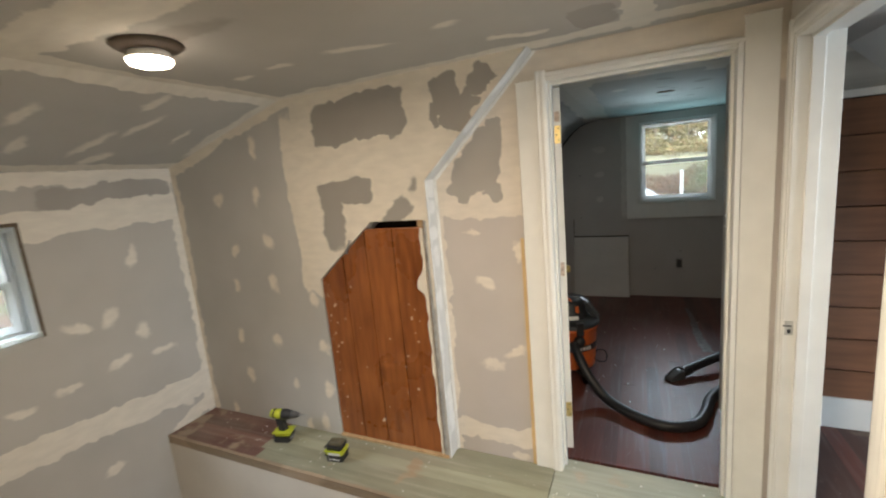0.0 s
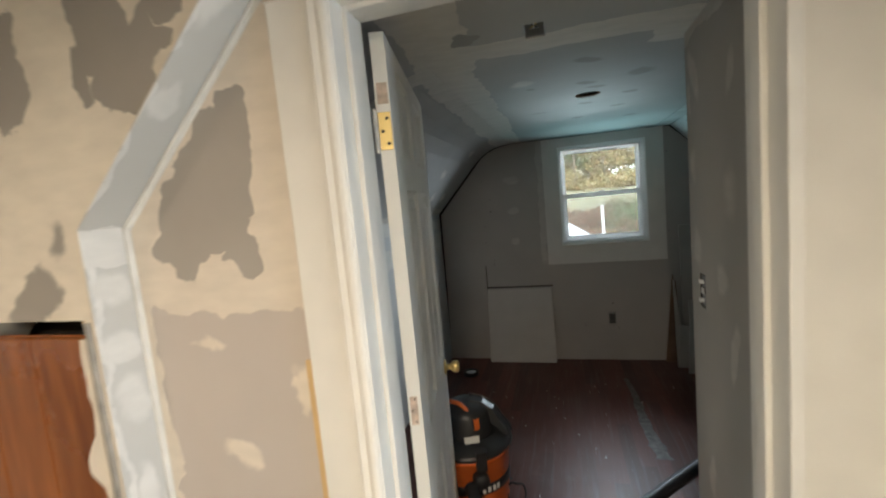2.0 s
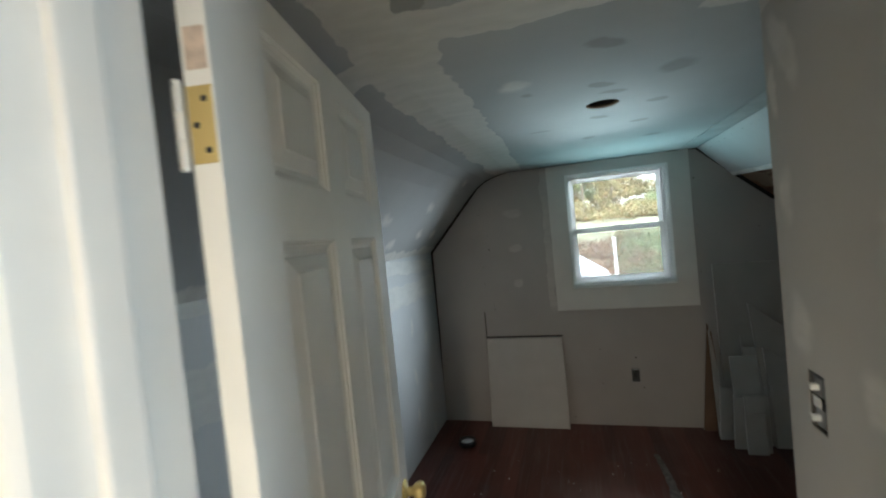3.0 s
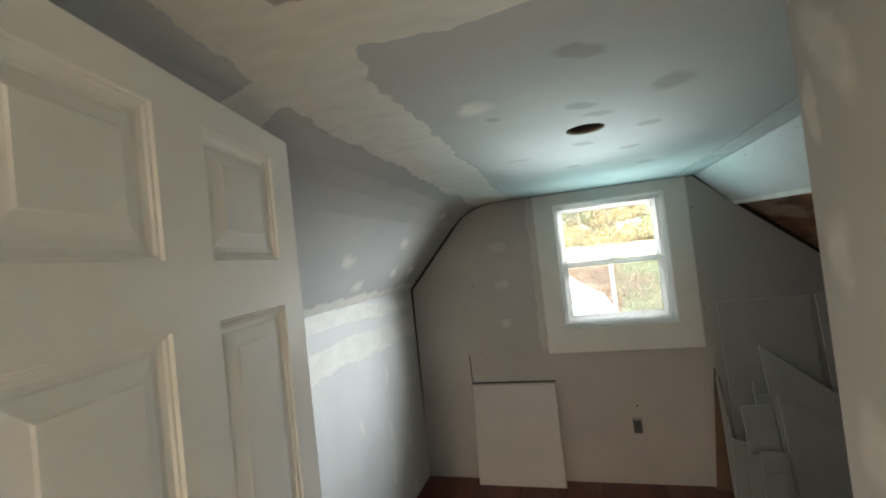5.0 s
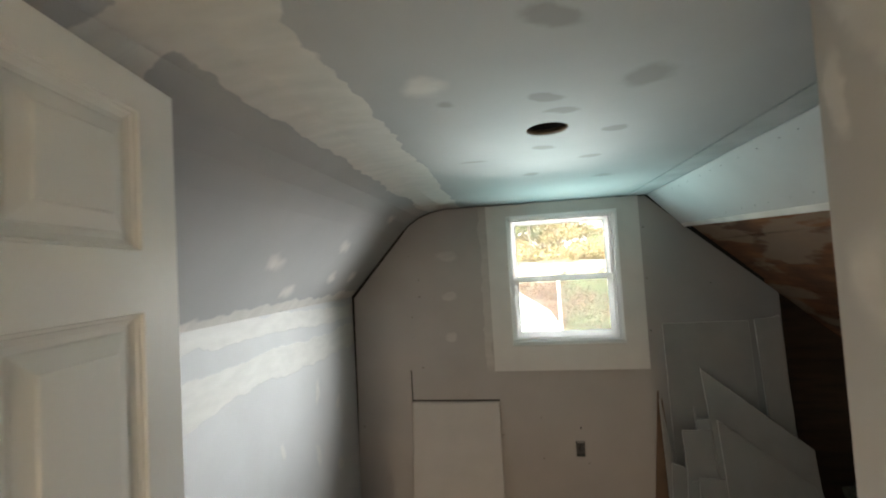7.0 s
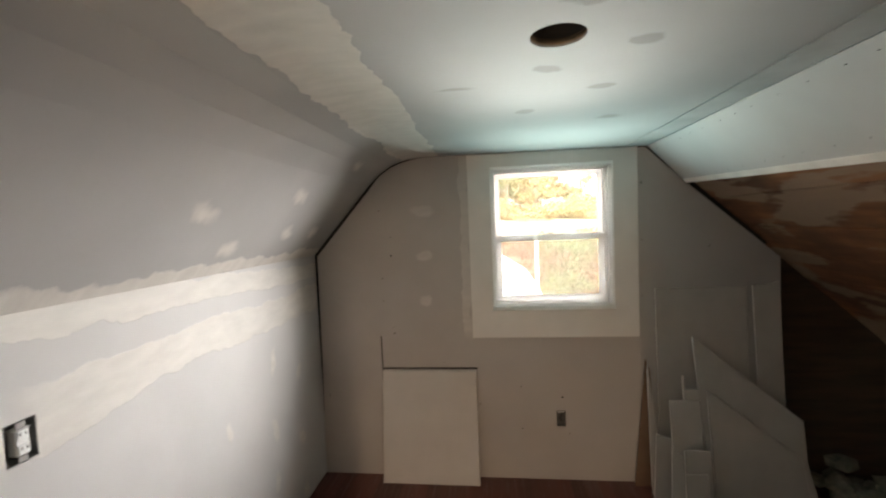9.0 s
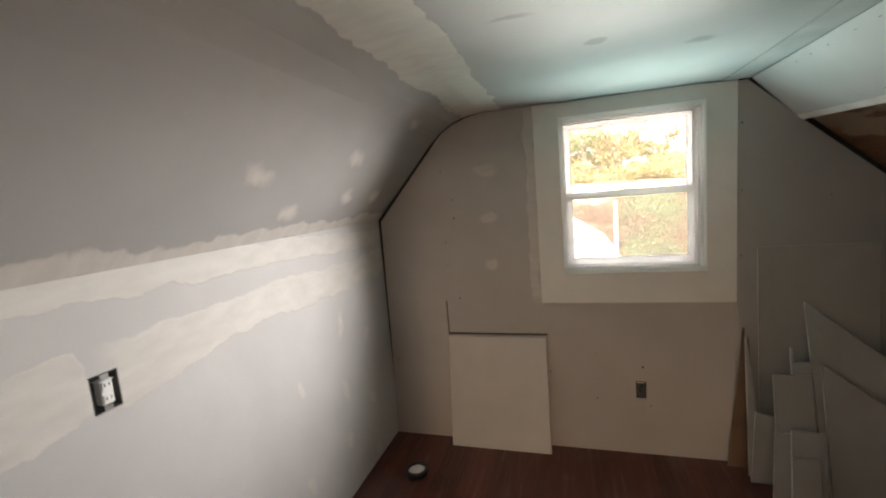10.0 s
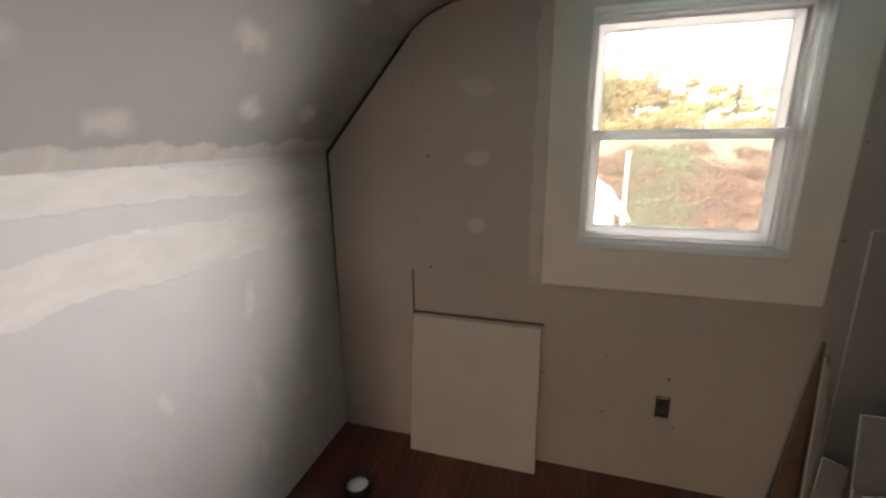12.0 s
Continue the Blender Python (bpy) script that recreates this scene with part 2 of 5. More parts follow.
# near-black that paints in the shade of wall gaps and the hatch space
PAINTED_DARK = plain("painted_cavity_dark", (0.03, 0.026, 0.022), 0.9)
BOARDFACE = plain("plasterboard_offcut", (0.43, 0.398, 0.358), 0.8, vary=0.06)
SURROUND = plain("primed_window_board", (0.66, 0.64, 0.60), 0.75, vary=0.04)
GYPSUM = plain("gypsum_core", (0.86, 0.84, 0.80), 0.9)
LABEL = plain("pale_label", (0.7, 0.7, 0.68), 0.6)
LIDWHITE = plain("white_tape_core", (0.72, 0.76, 0.76), 0.6)
DECK = wood("roof_sheathing_boards", (0.11, 0.042, 0.018), (0.36, 0.155, 0.062), "y", 0.75)
_n, _l, _p = DECK.node_tree.nodes, DECK.node_tree.links, DECK.node_tree.nodes["Principled BSDF"]
_at = _n.new("ShaderNodeTexCoord").outputs["Object"]
_scrape, _stain = tex(_n, _l, "ShaderNodeTexNoise", _at, 2.6, 7.0, (1.6, 0.5, 1.6)), tex(_n, _l, "ShaderNodeTexNoise", _at, 1.3, 6.0)
_was = _p.inputs["Base Color"].links[0].from_socket
_c = mix(_n, _l, ramp(_n, _l, _stain.outputs[0], [(0.48, (0, 0, 0)), (0.62, (0.8, 0.8, 0.8))]), _was, (0.075, 0.034, 0.018))
_c = mix(_n, _l, ramp(_n, _l, _scrape.outputs[0], [(0.56, (0, 0, 0)), (0.60, (0.75, 0.75, 0.75))]), _c, (0.33, 0.25, 0.18))
_l.new(_c, _p.inputs["Base Color"])
RAFTER = wood("dark_old_framing", (0.05, 0.03, 0.018), (0.12, 0.07, 0.04), "x", 0.8)
PINE = wood("pale_pine", (0.42, 0.27, 0.13), (0.62, 0.44, 0.25), "z", 0.7)
HATCH = wood("orange_varnished_planks", (0.16, 0.046, 0.011), (0.45, 0.158, 0.042), "z", 0.30)
CLAD = wood("brown_wall_planks", (0.13, 0.055, 0.028), (0.24, 0.11, 0.055), "x", 0.55)
FLOOR_RED = worn_floor("red_brown_floor_paint", (0.088, 0.024, 0.016), (0.125, 0.05, 0.033), (0.22, 0.18, 0.17), 0.40, 0.66)
FLOOR_GREEN = worn_floor("worn_green_floor_paint", (0.24, 0.235, 0.165), (0.33, 0.24, 0.15), (0.50, 0.46, 0.38), 0.55, 0.62, "x")
FLOOR_MAROON = worn_floor("worn_maroon_floor_paint", (0.15, 0.07, 0.052), (0.30, 0.23, 0.16), (0.42, 0.37, 0.32), 0.5, 0.55, "x")
FLOOR_SIDE = worn_floor("dark_maroon_side_floor", (0.075, 0.035, 0.028), (0.12, 0.08, 0.06), (0.2, 0.17, 0.15), 0.55, 0.62)
FLOOR_GREY = worn_floor("grey_floor", (0.16, 0.15, 0.14), (0.2, 0.18, 0.16), (0.3, 0.3, 0.3), 0.5)


# ---- mesh helpers ----
def link(name, bm, material, parent=None, label=""):
    me = bpy.data.meshes.new(name)
    bmesh.ops.recalc_face_normals(bm, faces=bm.faces)
    bm.to_mesh(me)
    bm.free()
    for mt in material if isinstance(material, (list, tuple)) else [material]:
        me.materials.append(mt)
    ob = new(name, me)
    if parent:
        ob.parent = parent
    if label:
        ob["label"] = label
    return ob


def part(name, bm, material, parent, label=""):
    return link(name, bm, material, parent, label)


def prism(bm, outline, axis, a, b):
    """A flat outline of (u, v) drawn out along an axis from a to b. axis x: (y, z); y: (x, z); z: (x, y)."""
    def at(u, v, w):
        return {"x": (w, u, v), "y": (u, w, v), "z": (u, v, w)}[axis]
    lo, hi = [bm.verts.new(at(u, v, a)) for u, v in outline], [bm.verts.new(at(u, v, b)) for u, v in outline]
    bm.faces.new(lo), bm.faces.new(hi)
    for k in range(len(lo)):
        bm.faces.new((lo[k], lo[k - 1], hi[k - 1], hi[k]))
    return bm


def box(bm, x0, x1, y0, y1, z0, z1):
    return prism(bm, [(x0, y0), (x1, y0), (x1, y1), (x0, y1)], "z", z0, z1)


def boxes(*items):
    bm = bmesh.new()
    for it in items:
        box(bm, *it)
    return bm


def bevel(bm, width=0.004, segments=2):
    bmesh.ops.remove_doubles(bm, verts=bm.verts, dist=1e-5)
    bmesh.ops.bevel(bm, geom=[e for e in bm.edges if e.is_manifold and e.calc_face_angle(0) > 0.5], offset=width, segments=segments, affect="EDGES", profile=0.5)
    return bm


def lathe(profile, steps=32):
    """A turned shape about z from (radius, height) pairs."""
    bm, rings = bmesh.new(), []
    for r, z in profile:
        if r < 1e-6:
            rings.append([bm.verts.new((0, 0, z))])
        else:
            rings.append([bm.verts.new((r * math.cos(2 * math.pi * k / steps), r * math.sin(2 * math.pi * k / steps), z)) for k in range(steps)])
    for a, b in zip(rings, rings[1:]):
        for k in range(steps):
            j = (k + 1) % steps
            vs = [v for v in (a[k % len(a)], a[j % len(a)], b[j % len(b)], b[k % len(b)])]
            vs = list(dict.fromkeys(vs))
            if len(vs) > 2:
                bm.faces.new(vs)
    for f in bm.faces:
        f.smooth = True
    return bm


def moved(bm, m):
    bmesh.ops.transform(bm, matrix=m, verts=bm.verts)
    return bm


def joined(*bms):
    out = bmesh.new()
    for b in bms:
        me = bpy.data.meshes.new("tmp")
        b.to_mesh(me)
        out.from_mesh(me)
        b.free()
        bpy.data.meshes.remove(me)
    return out


def tube(points, r, steps=12, rib=0.0):
    """A hose along points, smoothed; rib: depth of its ringed corrugation."""
    pts = [Vector(q) for q in points]
    fine = []
    for k in range(len(pts) - 1):
        p0, p1, p2, p3 = pts[max(k - 1, 0)], pts[k], pts[k + 1], pts[min(k + 2, len(pts) - 1)]
        count = max(3, int((p2 - p1).length / 0.012)) if rib else 8
        for i in range(count):
            t = i / count
            fine.append(0.5 * ((2 * p1) + (p2 - p0) * t + (2 * p0 - 5 * p1 + 4 * p2 - p3) * t * t + (3 * p1 - p0 - 3 * p2 + p3) * t ** 3))
    fine.append(pts[-1])
    bm, rings = bmesh.new(), []
    side = Vector((0, 0, 1))
    for k, q in enumerate(fine):
        d = (fine[min(k + 1, len(fine) - 1)] - fine[max(k - 1, 0)]).normalized()
        u = d.cross(side)
        u = u.normalized() if u.length > 1e-3 else Vector((1, 0, 0))
        v = u.cross(d).normalized()
        rr = r + (rib if k % 2 else 0)
        rings.append([bm.verts.new(q + rr * (math.cos(2 * math.pi * i / steps) * u + math.sin(2 * math.pi * i / steps) * v)) for i in range(steps)])
    for a, b in zip(rings, rings[1:]):
        for i in range(steps):
            bm.faces.new((a[i], a[(i + 1) % steps], b[(i + 1) % steps], b[i]))
    bm.faces.new(rings[0]), bm.faces.new(rings[-1])
    for f in bm.faces:
        f.smooth = True
    return bm


def structure(name, bm, material, label, category):
    return tagged(link(name, bm, material), label, category, kind="structure")


def empty(name, m, label, category, group=""):
    e = new(name)
    e.matrix_world = m
    return tagged(e, label, category, group)


# ---- plan ----
FAR, LEFT, CEIL, KNEE = 5.73, -1.06, 2.135, 1.52
HALL, RECESS, HALLCEIL, PART = 2.255, 2.362, 2.20, 0.60
HX, RX = -2.945, 0.665
W0, W1, WZ0, WZ1 = 0.14, 0.893, 1.13, 2.04

# ---- wall finishes ----
O = "o"


def dabs(w, h, *places):
    """Dabs of compound over screw heads."""
    r = random.Random(len(places) * 7 + int(w * 1000))
    return [(u, v, w * r.uniform(0.75, 1.25), h * r.uniform(0.75, 1.3), r.uniform(-25, 25), 0.4, O) for u, v in places]


M_HALL_L = drywall("hall_side_wallboard", "yz", seed=1.0, mud=[
    (1.55, 0.30, 1.1, 0.085, -4, 0.12), (1.6, 1.60, 1.2, 0.085, 1, 0.12), (1.5, 1.84, 1.0, 0.05, 0, 0.2), (2.235, 0.9, 0.03, 1.4, 0, 0.4), (2.12, 0.04, 0.2, 0.06, 18, 0.3)]
    + dabs(0.03, 0.075, (1.88, 1.31), (1.88, 0.81), (2.05, 0.19)) + dabs(0.05, 0.06, (1.69, 0.96)) + dabs(0.07, 0.022, (1.97, 0.63), (1.69, 0.63), (1.39, 0.61), (1.52, -0.03), (1.18, 0.6), (1.5, 0.95)),
    dark=[(1.85, 1.735, 0.40, 0.055, 2, 0.15)], darkcol=(0.38, 0.36, 0.335), jag=0.05)
M_HALL_F = drywall("hall_end_wallboard", "xz", seed=2.0, mud=[
    (-1.16, 1.62, 0.62, 0.68, 0, 0.05), (-1.74, 1.55, 0.10, 0.55, 3, 0.14), (-2.925, 1.0, 0.03, 1.2, 0, 0.4), (-2.3, 2.04, 0.75, 0.045, 15.5, 0.3), (-0.6, 1.95, 0.35, 0.5, 0, 0.1)]
    + dabs(0.035, 0.05, (-2.10, 1.93), (-2.47, 1.63), (-2.14, 1.63), (-2.41, 1.29), (-2.08, 1.33), (-2.46, 1.04), (-2.09, 1.03), (-1.76, 0.95), (-2.51, 0.64), (-2.15, 0.62), (-2.47, 0.35), (-2.04, 0.32), (-1.74, 0.62), (-1.75, 0.32), (-1.81, 0.06), (-2.70, 0.03), (-1.97, 0.02)),
    dark=[(-1.28, 2.005, 0.305, 0.12, 2, 0.04), (-0.735, 2.06, 0.075, 0.10, 6, 0.08), (-0.69, 1.94, 0.07, 0.075, -30, 0.12), (-0.55, 2.075, 0.06, 0.055, 45, 0.10), (-0.63, 1.985, 0.06, 0.05, 30, 0.12), (-0.80, 1.96, 0.02, 0.06, 0, 0.2),
          (-1.42, 1.615, 0.19, 0.07, 0, 0.08), (-1.53, 1.43, 0.07, 0.16, 0, 0.45), (-1.08, 1.49, 0.10, 0.05, 40, 0.45), (-0.97, 1.62, 0.02, 0.03, 0, 0.6, O)], mudcol=(0.75, 0.69, 0.595), darkcol=(0.35, 0.325, 0.295), jag=0.05)
M_RECESS = drywall("recess_wallboard", "xz", seed=3.0, mud=[
    (-0.3, 1.95, 0.75, 0.52, 0, 0.03), (-0.63, 1.06, 0.05, 0.03, 0, 0.3, O), (-0.62, 0.57, 0.06, 0.035, 10, 0.4, O), (-0.50, 0.66, 0.06, 0.025, 20, 0.4, O),
    (-0.6, 0.15, 0.26, 0.055, 0, 0.12), (-0.49, 0.035, 0.05, 0.03, 0, 0.3, O), (0.1, 2.2, 0.8, 0.3, 0, 0.1), (-0.69, 1.355, 0.03, 0.012, 0, 0.5, O), (-0.87, 0.7, 0.03, 1.0, 0, 0.3), (-0.435, 1.24, 0.02, 0.05, 0, 0.3, O)],
    dark=[(-0.555, 1.75, 0.045, 0.20, -4, 0.06), (-0.665, 1.705, 0.075, 0.20, -31, 0.06), (-0.60, 1.645, 0.09, 0.06, 0, 0.06), (-0.69, 1.61, 0.05, 0.06, 0, 0.06), (-0.53, 1.59, 0.035, 0.05, 0, 0.1)], base=(0.53, 0.48, 0.445), darkcol=(0.40, 0.37, 0.335), mudcol=(0.75, 0.68, 0.59), jag=0.055)
M_HALL_C = drywall("hall_ceiling_board", "xy", seed=4.0, mud=[
    (-1.83, 0.9, 0.085, 2.0, 0, 0.12), (-0.9, 1.02, 0.95, 0.10, 3, 0.12), (-0.3, 2.24, 2.4, 0.06, 0, 0.2), (-2.9, 1.2, 0.05, 2, 0, 0.2), (0.12, 1.95, 0.05, 0.4, -8, 0.2), (-0.30, 2.06, 0.14, 0.02, 10, 0.3)]
    + [(-0.89, 1.76, 0.13, 0.025, 10, 0.4, O), (-1.28, 1.73, 0.07, 0.022, 0, 0.4, O), (-0.51, 1.74, 0.06, 0.03, 0, 0.4, O), (-1.55, 1.75, 0.06, 0.03, 0, 0.4, O), (-2.54, 1.60, 0.15, 0.028, 12, 0.4, O), (-2.76, 1.71, 0.09, 0.04, 20, 0.4, O),
       (-2.29, 1.72, 0.12, 0.025, 12, 0.4, O), (-2.02, 1.66, 0.10, 0.025, 12, 0.4, O), (-2.57, 1.31, 0.1, 0.03, 0, 0.4, O), (-2.25, 1.2, 0.1, 0.03, 0, 0.4, O), (-0.3, 1.55, 0.07, 0.03, 0, 0.4, O), (-2.4, 2.0, 0.1, 0.02, 0, 0.4, O)],
    dark=[(-1.25, 1.23, 0.24, 0.05, 10, 0.25, O), (-2.25, 0.95, 0.3, 0.12, 0, 0.15), (0.0, 2.05, 0.07, 0.12, -10, 0.15)], darkcol=(0.38, 0.355, 0.33), jag=0.05)
M_HEAD = drywall("corner_mud", "xz", seed=5.0, base=(0.70, 0.66, 0.60), mud=[(0.0, 2.1, 0.3, 0.1, 0, 0.5, O), (0.6, 1.2, 0.05, 0.5, 0, 0.6)])
M_SIDE = drywall("side_wall_mud", "yz", seed=6.0, base=(0.66, 0.62, 0.56), mud=[(1.0, 1.2, 0.3, 0.5, 0, 0.5)])
M_BED_L = drywall("bedroom_side_wallboard", "yz", seed=7.0, mud=[
    (4.2, 1.485, 2.0, 0.05, -2.5, 0.25), (4.95, 1.25, 1.02, 0.075, -0.5, 0.22), (3.70, 1.21, 0.17, 0.10, 8, 0.12), (2.9, 1.2, 0.6, 0.1, 0, 0.2), (4.25, 1.22, 0.33, 0.055, 8, 0.15)]
    + dabs(0.028, 0.05, (4.72, 0.80), (5.11, 0.61), (5.42, 0.41), (5.10, 0.32), (5.13, 1.0), (5.43, 0.84), (5.44, 0.07), (4.72, 0.30), (4.40, 0.36)),
    base=(0.60, 0.595, 0.59), mudcol=(0.685, 0.665, 0.63), jag=0.032)
M_BED_C = drywall("bedroom_ceiling_board", "xy", seed=8.0, mud=[
    (-0.285, 4.6, 0.125, 1.42, 1, 0.10), (0.40, 3.095, 0.62, 0.085, 0.5, 0.06), (-0.45, 3.26, 0.22, 0.075, -10, 0.08), (-0.19, 2.75, 0.115, 0.42, 4, 0.10), (0.57, 3.22, 0.07, 0.09, 0, 0.2), (-1.045, 4.2, 0.03, 1.8, 0, 0.9), (-0.24, 3.2, 0.12, 0.12, 20, 0.12)]
    + [(u, v, 0.022, 0.055, 12, 0.75, O) for u, v in ((-0.84, 4.38), (-0.75, 4.95), (-0.90, 5.10), (-0.96, 4.66), (-0.58, 5.31), (-0.93, 5.42))] + [(0.01, 3.63, 0.04, 0.05, 0, 0.6, O)],
    dark=[(u, v, 0.035, 0.035, 0, 0.2, O) for u, v in ((0.55, 4.09), (0.33, 4.27), (0.29, 4.74))] + [(0.52, 4.45, 0.05, 0.03, 0, 0.2, O), (0.31, 3.76, 0.05, 0.03, 15, 0.2, O), (0.36, 3.87, 0.05, 0.025, 0, 0.2, O), (0.28, 3.40, 0.06, 0.035, 25, 0.3, O), (0.53, 3.70, 0.05, 0.05, 0, 0.4, O),
          (0.67, 4.90, 0.05, 0.03, 0, 0.5, O), (0.05, 4.39, 0.06, 0.012, 0, 0.5, O), (0.05, 3.75, 0.02, 0.02, 0, 0.5, O), (-0.11, 2.95, 0.035, 0.045, 20, 0.2)],
    base=(0.425, 0.42, 0.41), darkcol=(0.32, 0.31, 0.29), mudcol=(0.64, 0.61, 0.56), jag=0.036)
M_BED_F = drywall("bedroom_end_wallboard", "xz", seed=9.0, mud=[
    (-0.30, 1.78, 0.06, 0.03, 0, 0.35, O), (-0.30, 1.50, 0.05, 0.03, -10, 0.3, O), (-0.30, 1.20, 0.04, 0.035, 0, 0.3, O), (-0.03, 1.54, 0.03, 0.58, 0, 0.35), (-0.63, 2.0, 0.06, 0.04, 45, 0.5, O)],
    base=(0.41, 0.378, 0.35), mudcol=(0.50, 0.473, 0.437), jag=0.03)
M_PART = drywall("partition_wallboard", "yz", seed=10.0, mud=[
    (3.185, 1.97, 0.03, 0.09, -30, 0.35, O), (3.24, 1.90, 0.02, 0.05, 0, 0.3, O), (3.22, 1.68, 0.03, 0.05, 0, 0.5, O), (3.20, 1.39, 0.035, 0.06, 0, 0.5, O), (2.88, 1.90, 0.025, 0.06, 20, 0.35, O), (2.97, 1.32, 0.04, 0.045, 0, 0.4, O),
    (2.88, 1.12, 0.028, 0.09, 10, 0.25, O), (2.89, 1.58, 0.04, 0.06, 0, 0.7, O), (2.93, 0.5, 0.03, 0.1, 10, 0.4, O), (3.1, 0.6, 0.03, 0.08, 10, 0.4, O), (2.9, 2.12, 0.5, 0.035, 0, 0.3)],
    base=(0.47, 0.45, 0.415), mudcol=(0.62, 0.59, 0.54))
M_NEWBOARD = drywall("fresh_wallboard", "xy", seed=11.0, base=(0.62, 0.62, 0.61))
M_OUT = plain("grey_siding_paint", (0.5, 0.5, 0.48), 0.7)

# ---- bedroom shell ----
def cutter(bm):
    c = link("cutter", bm, PAINTED_DARK)
    return c


def cut(ob, bm):
    c = cutter(bm)
    mod = ob.modifiers.new("cut", "BOOLEAN")
    mod.object, mod.operation, mod.solver = c, "DIFFERENCE", "EXACT"
    dg = bpy.context.evaluated_depsgraph_get()
    me = bpy.data.meshes.new_from_object(ob.evaluated_get(dg))
    ob.modifiers.clear()
    old, ob.data = ob.data, me
    bpy.data.meshes.remove(old)
    old = c.data
    bpy.data.objects.remove(c)
    bpy.data.meshes.remove(old)


prof = [(LEFT, KNEE), (-0.66, 1.965), (-0.58, 2.04), (-0.50, 2.09), (-0.41, 2.122), (-0.30, CEIL)]
back = [(-0.30, 2.22), (-0.45, 2.20), (-0.70, 2.0), (LEFT - 0.05, KNEE + 0.02)]
obs = [link("piece", prism(bmesh.new(), prof + [(PART + 0.5, CEIL - 0.012), (PART + 0.5, 2.22)] + back, "y", 2.44, 3.2745), M_BED_C),
       link("piece", prism(bmesh.new(), prof + [(1.10, CEIL - 0.012), (1.10, 2.22)] + back, "y", 3.275, 5.76), M_BED_C)]
# holes for an electrical box and for a lamp, cut through the board
cut(obs[0], boxes((0.075, 0.140, 2.925, 3.045, 1.9, 2.6)))
cut(obs[1], moved(lathe([(0, 1.9), (0.066, 1.9), (0.066, 2.6), (0, 2.6)], 40), Matrix.Translation((0.325, 4.04, 0))))
bm = bmesh.new()
for o in obs:
    bm.from_mesh(o.data)
    old = o.data
    bpy.data.objects.remove(o)
    bpy.data.meshes.remove(old)
structure("ceiling", bm, M_BED_C, "grey wallboard ceiling with a sloped side and pale taped joints", "ceiling")

structure("wall_west", boxes((LEFT - 0.014, LEFT, 2.44, 5.765, 0, KNEE + 0.01)), M_BED_L, "low side wall of wallboard with pale joint compound bands", "wall")
cut(bpy.data.objects["wall_west"], boxes((LEFT - 0.1, LEFT + 0.1, 3.868, 3.945, 1.135, 1.245)))

g = 0.019
pieces = [prism(bmesh.new(), [(LEFT + 0.005, 0), (LEFT + 0.008, 0.30), (LEFT + 0.020, 0.75), (LEFT + 0.027, KNEE - 0.010), (-0.66 + g, 1.950), (-0.575, 2.025), (-0.50, 2.075), (-0.41, 2.108), (-0.30, CEIL - 0.006), (W0, CEIL - 0.008), (W0, 0)], "y", FAR, FAR + 0.014),
          boxes((W0, W1, FAR, FAR + 0.014, 0, WZ0)), boxes((W0, W1, FAR, FAR + 0.014, WZ1, CEIL - 0.014)),
          prism(bmesh.new(), [(W1, 0), (W1, CEIL - 0.016), (1.085, 2.112), (1.32, 1.888), (1.845, 1.418), (1.88, 0)], "y", FAR, FAR + 0.014)]
obs = [link("piece", pc, M_BED_F) for pc in pieces]
# cut lines of a sawn-out piece of board, and the mouth of an electrical box
cut(obs[0], boxes((-0.62, 0.02, 5.6, 5.8, 0.732, 0.747)))
cut(obs[0], boxes((-0.622, -0.613, 5.6, 5.8, 0.05, 0.96)))
cut(obs[1], boxes((0.520, 0.578, 5.6, 5.9, 0.355, 0.462)))
bm = bmesh.new()
for o in obs:
    bm.from_mesh(o.data)
    old = o.data
    bpy.data.objects.remove(o)
    bpy.data.meshes.remove(old)
structure("wall_north", bm, M_BED_F, "end wall of bare grey wallboard with a gap at the slope", "wall")
# near-black sheet that draws the shade in the end wall's gaps
structure("felt_paper", boxes((LEFT - 0.2, W0 - 0.012, 5.752, 5.760, 0, 2.3), (W1 + 0.012, 1.78, 5.752, 5.760, 0, 2.3)), PAINTED_DARK, "near-black sheet put behind the end wall as the shade in its gaps", "sheathing")


bm = boxes((-0.001, W0 + 0.003, FAR - 0.012, FAR - 0.001, 0.947, CEIL - 0.012), (W1 - 0.003, 1.036, FAR - 0.012, FAR - 0.001, 0.947, CEIL - 0.018))
box(bm, W0 + 0.003, W1 - 0.003, FAR - 0.012, FAR - 0.001, 0.947, WZ0 + 0.003)
box(bm, W0 + 0.003, W1 - 0.003, FAR - 0.012, FAR - 0.001, WZ1 - 0.003, CEIL - 0.014)
structure("window_surround", bm, SURROUND, "smooth pale board fitted round the window", "trim")

structure("wall_partition", boxes((PART, 0.70, 2.475, 3.275, 0, 2.2)), M_PART, "short partition of wallboard beside the door", "wall")
cut(bpy.data.objects["wall_partition"], boxes((0.5, 0.64, 3.125, 3.185, 1.185, 1.305)))
structure("wall_room_divide", boxes((0.70, 3.1, 3.215, 3.275, 0, 2.2)), M_PART, "plain wallboard wall between the two rooms", "wall")

structure("ceiling_strip", boxes((0.975, 1.097, 3.28, 5.727, CEIL - 0.0165, CEIL - 0.0125)), plain("grey_strip_board", (0.45, 0.45, 0.44), 0.8), "narrow grey filler strip of wallboard along the ceiling edge", "wallboard")
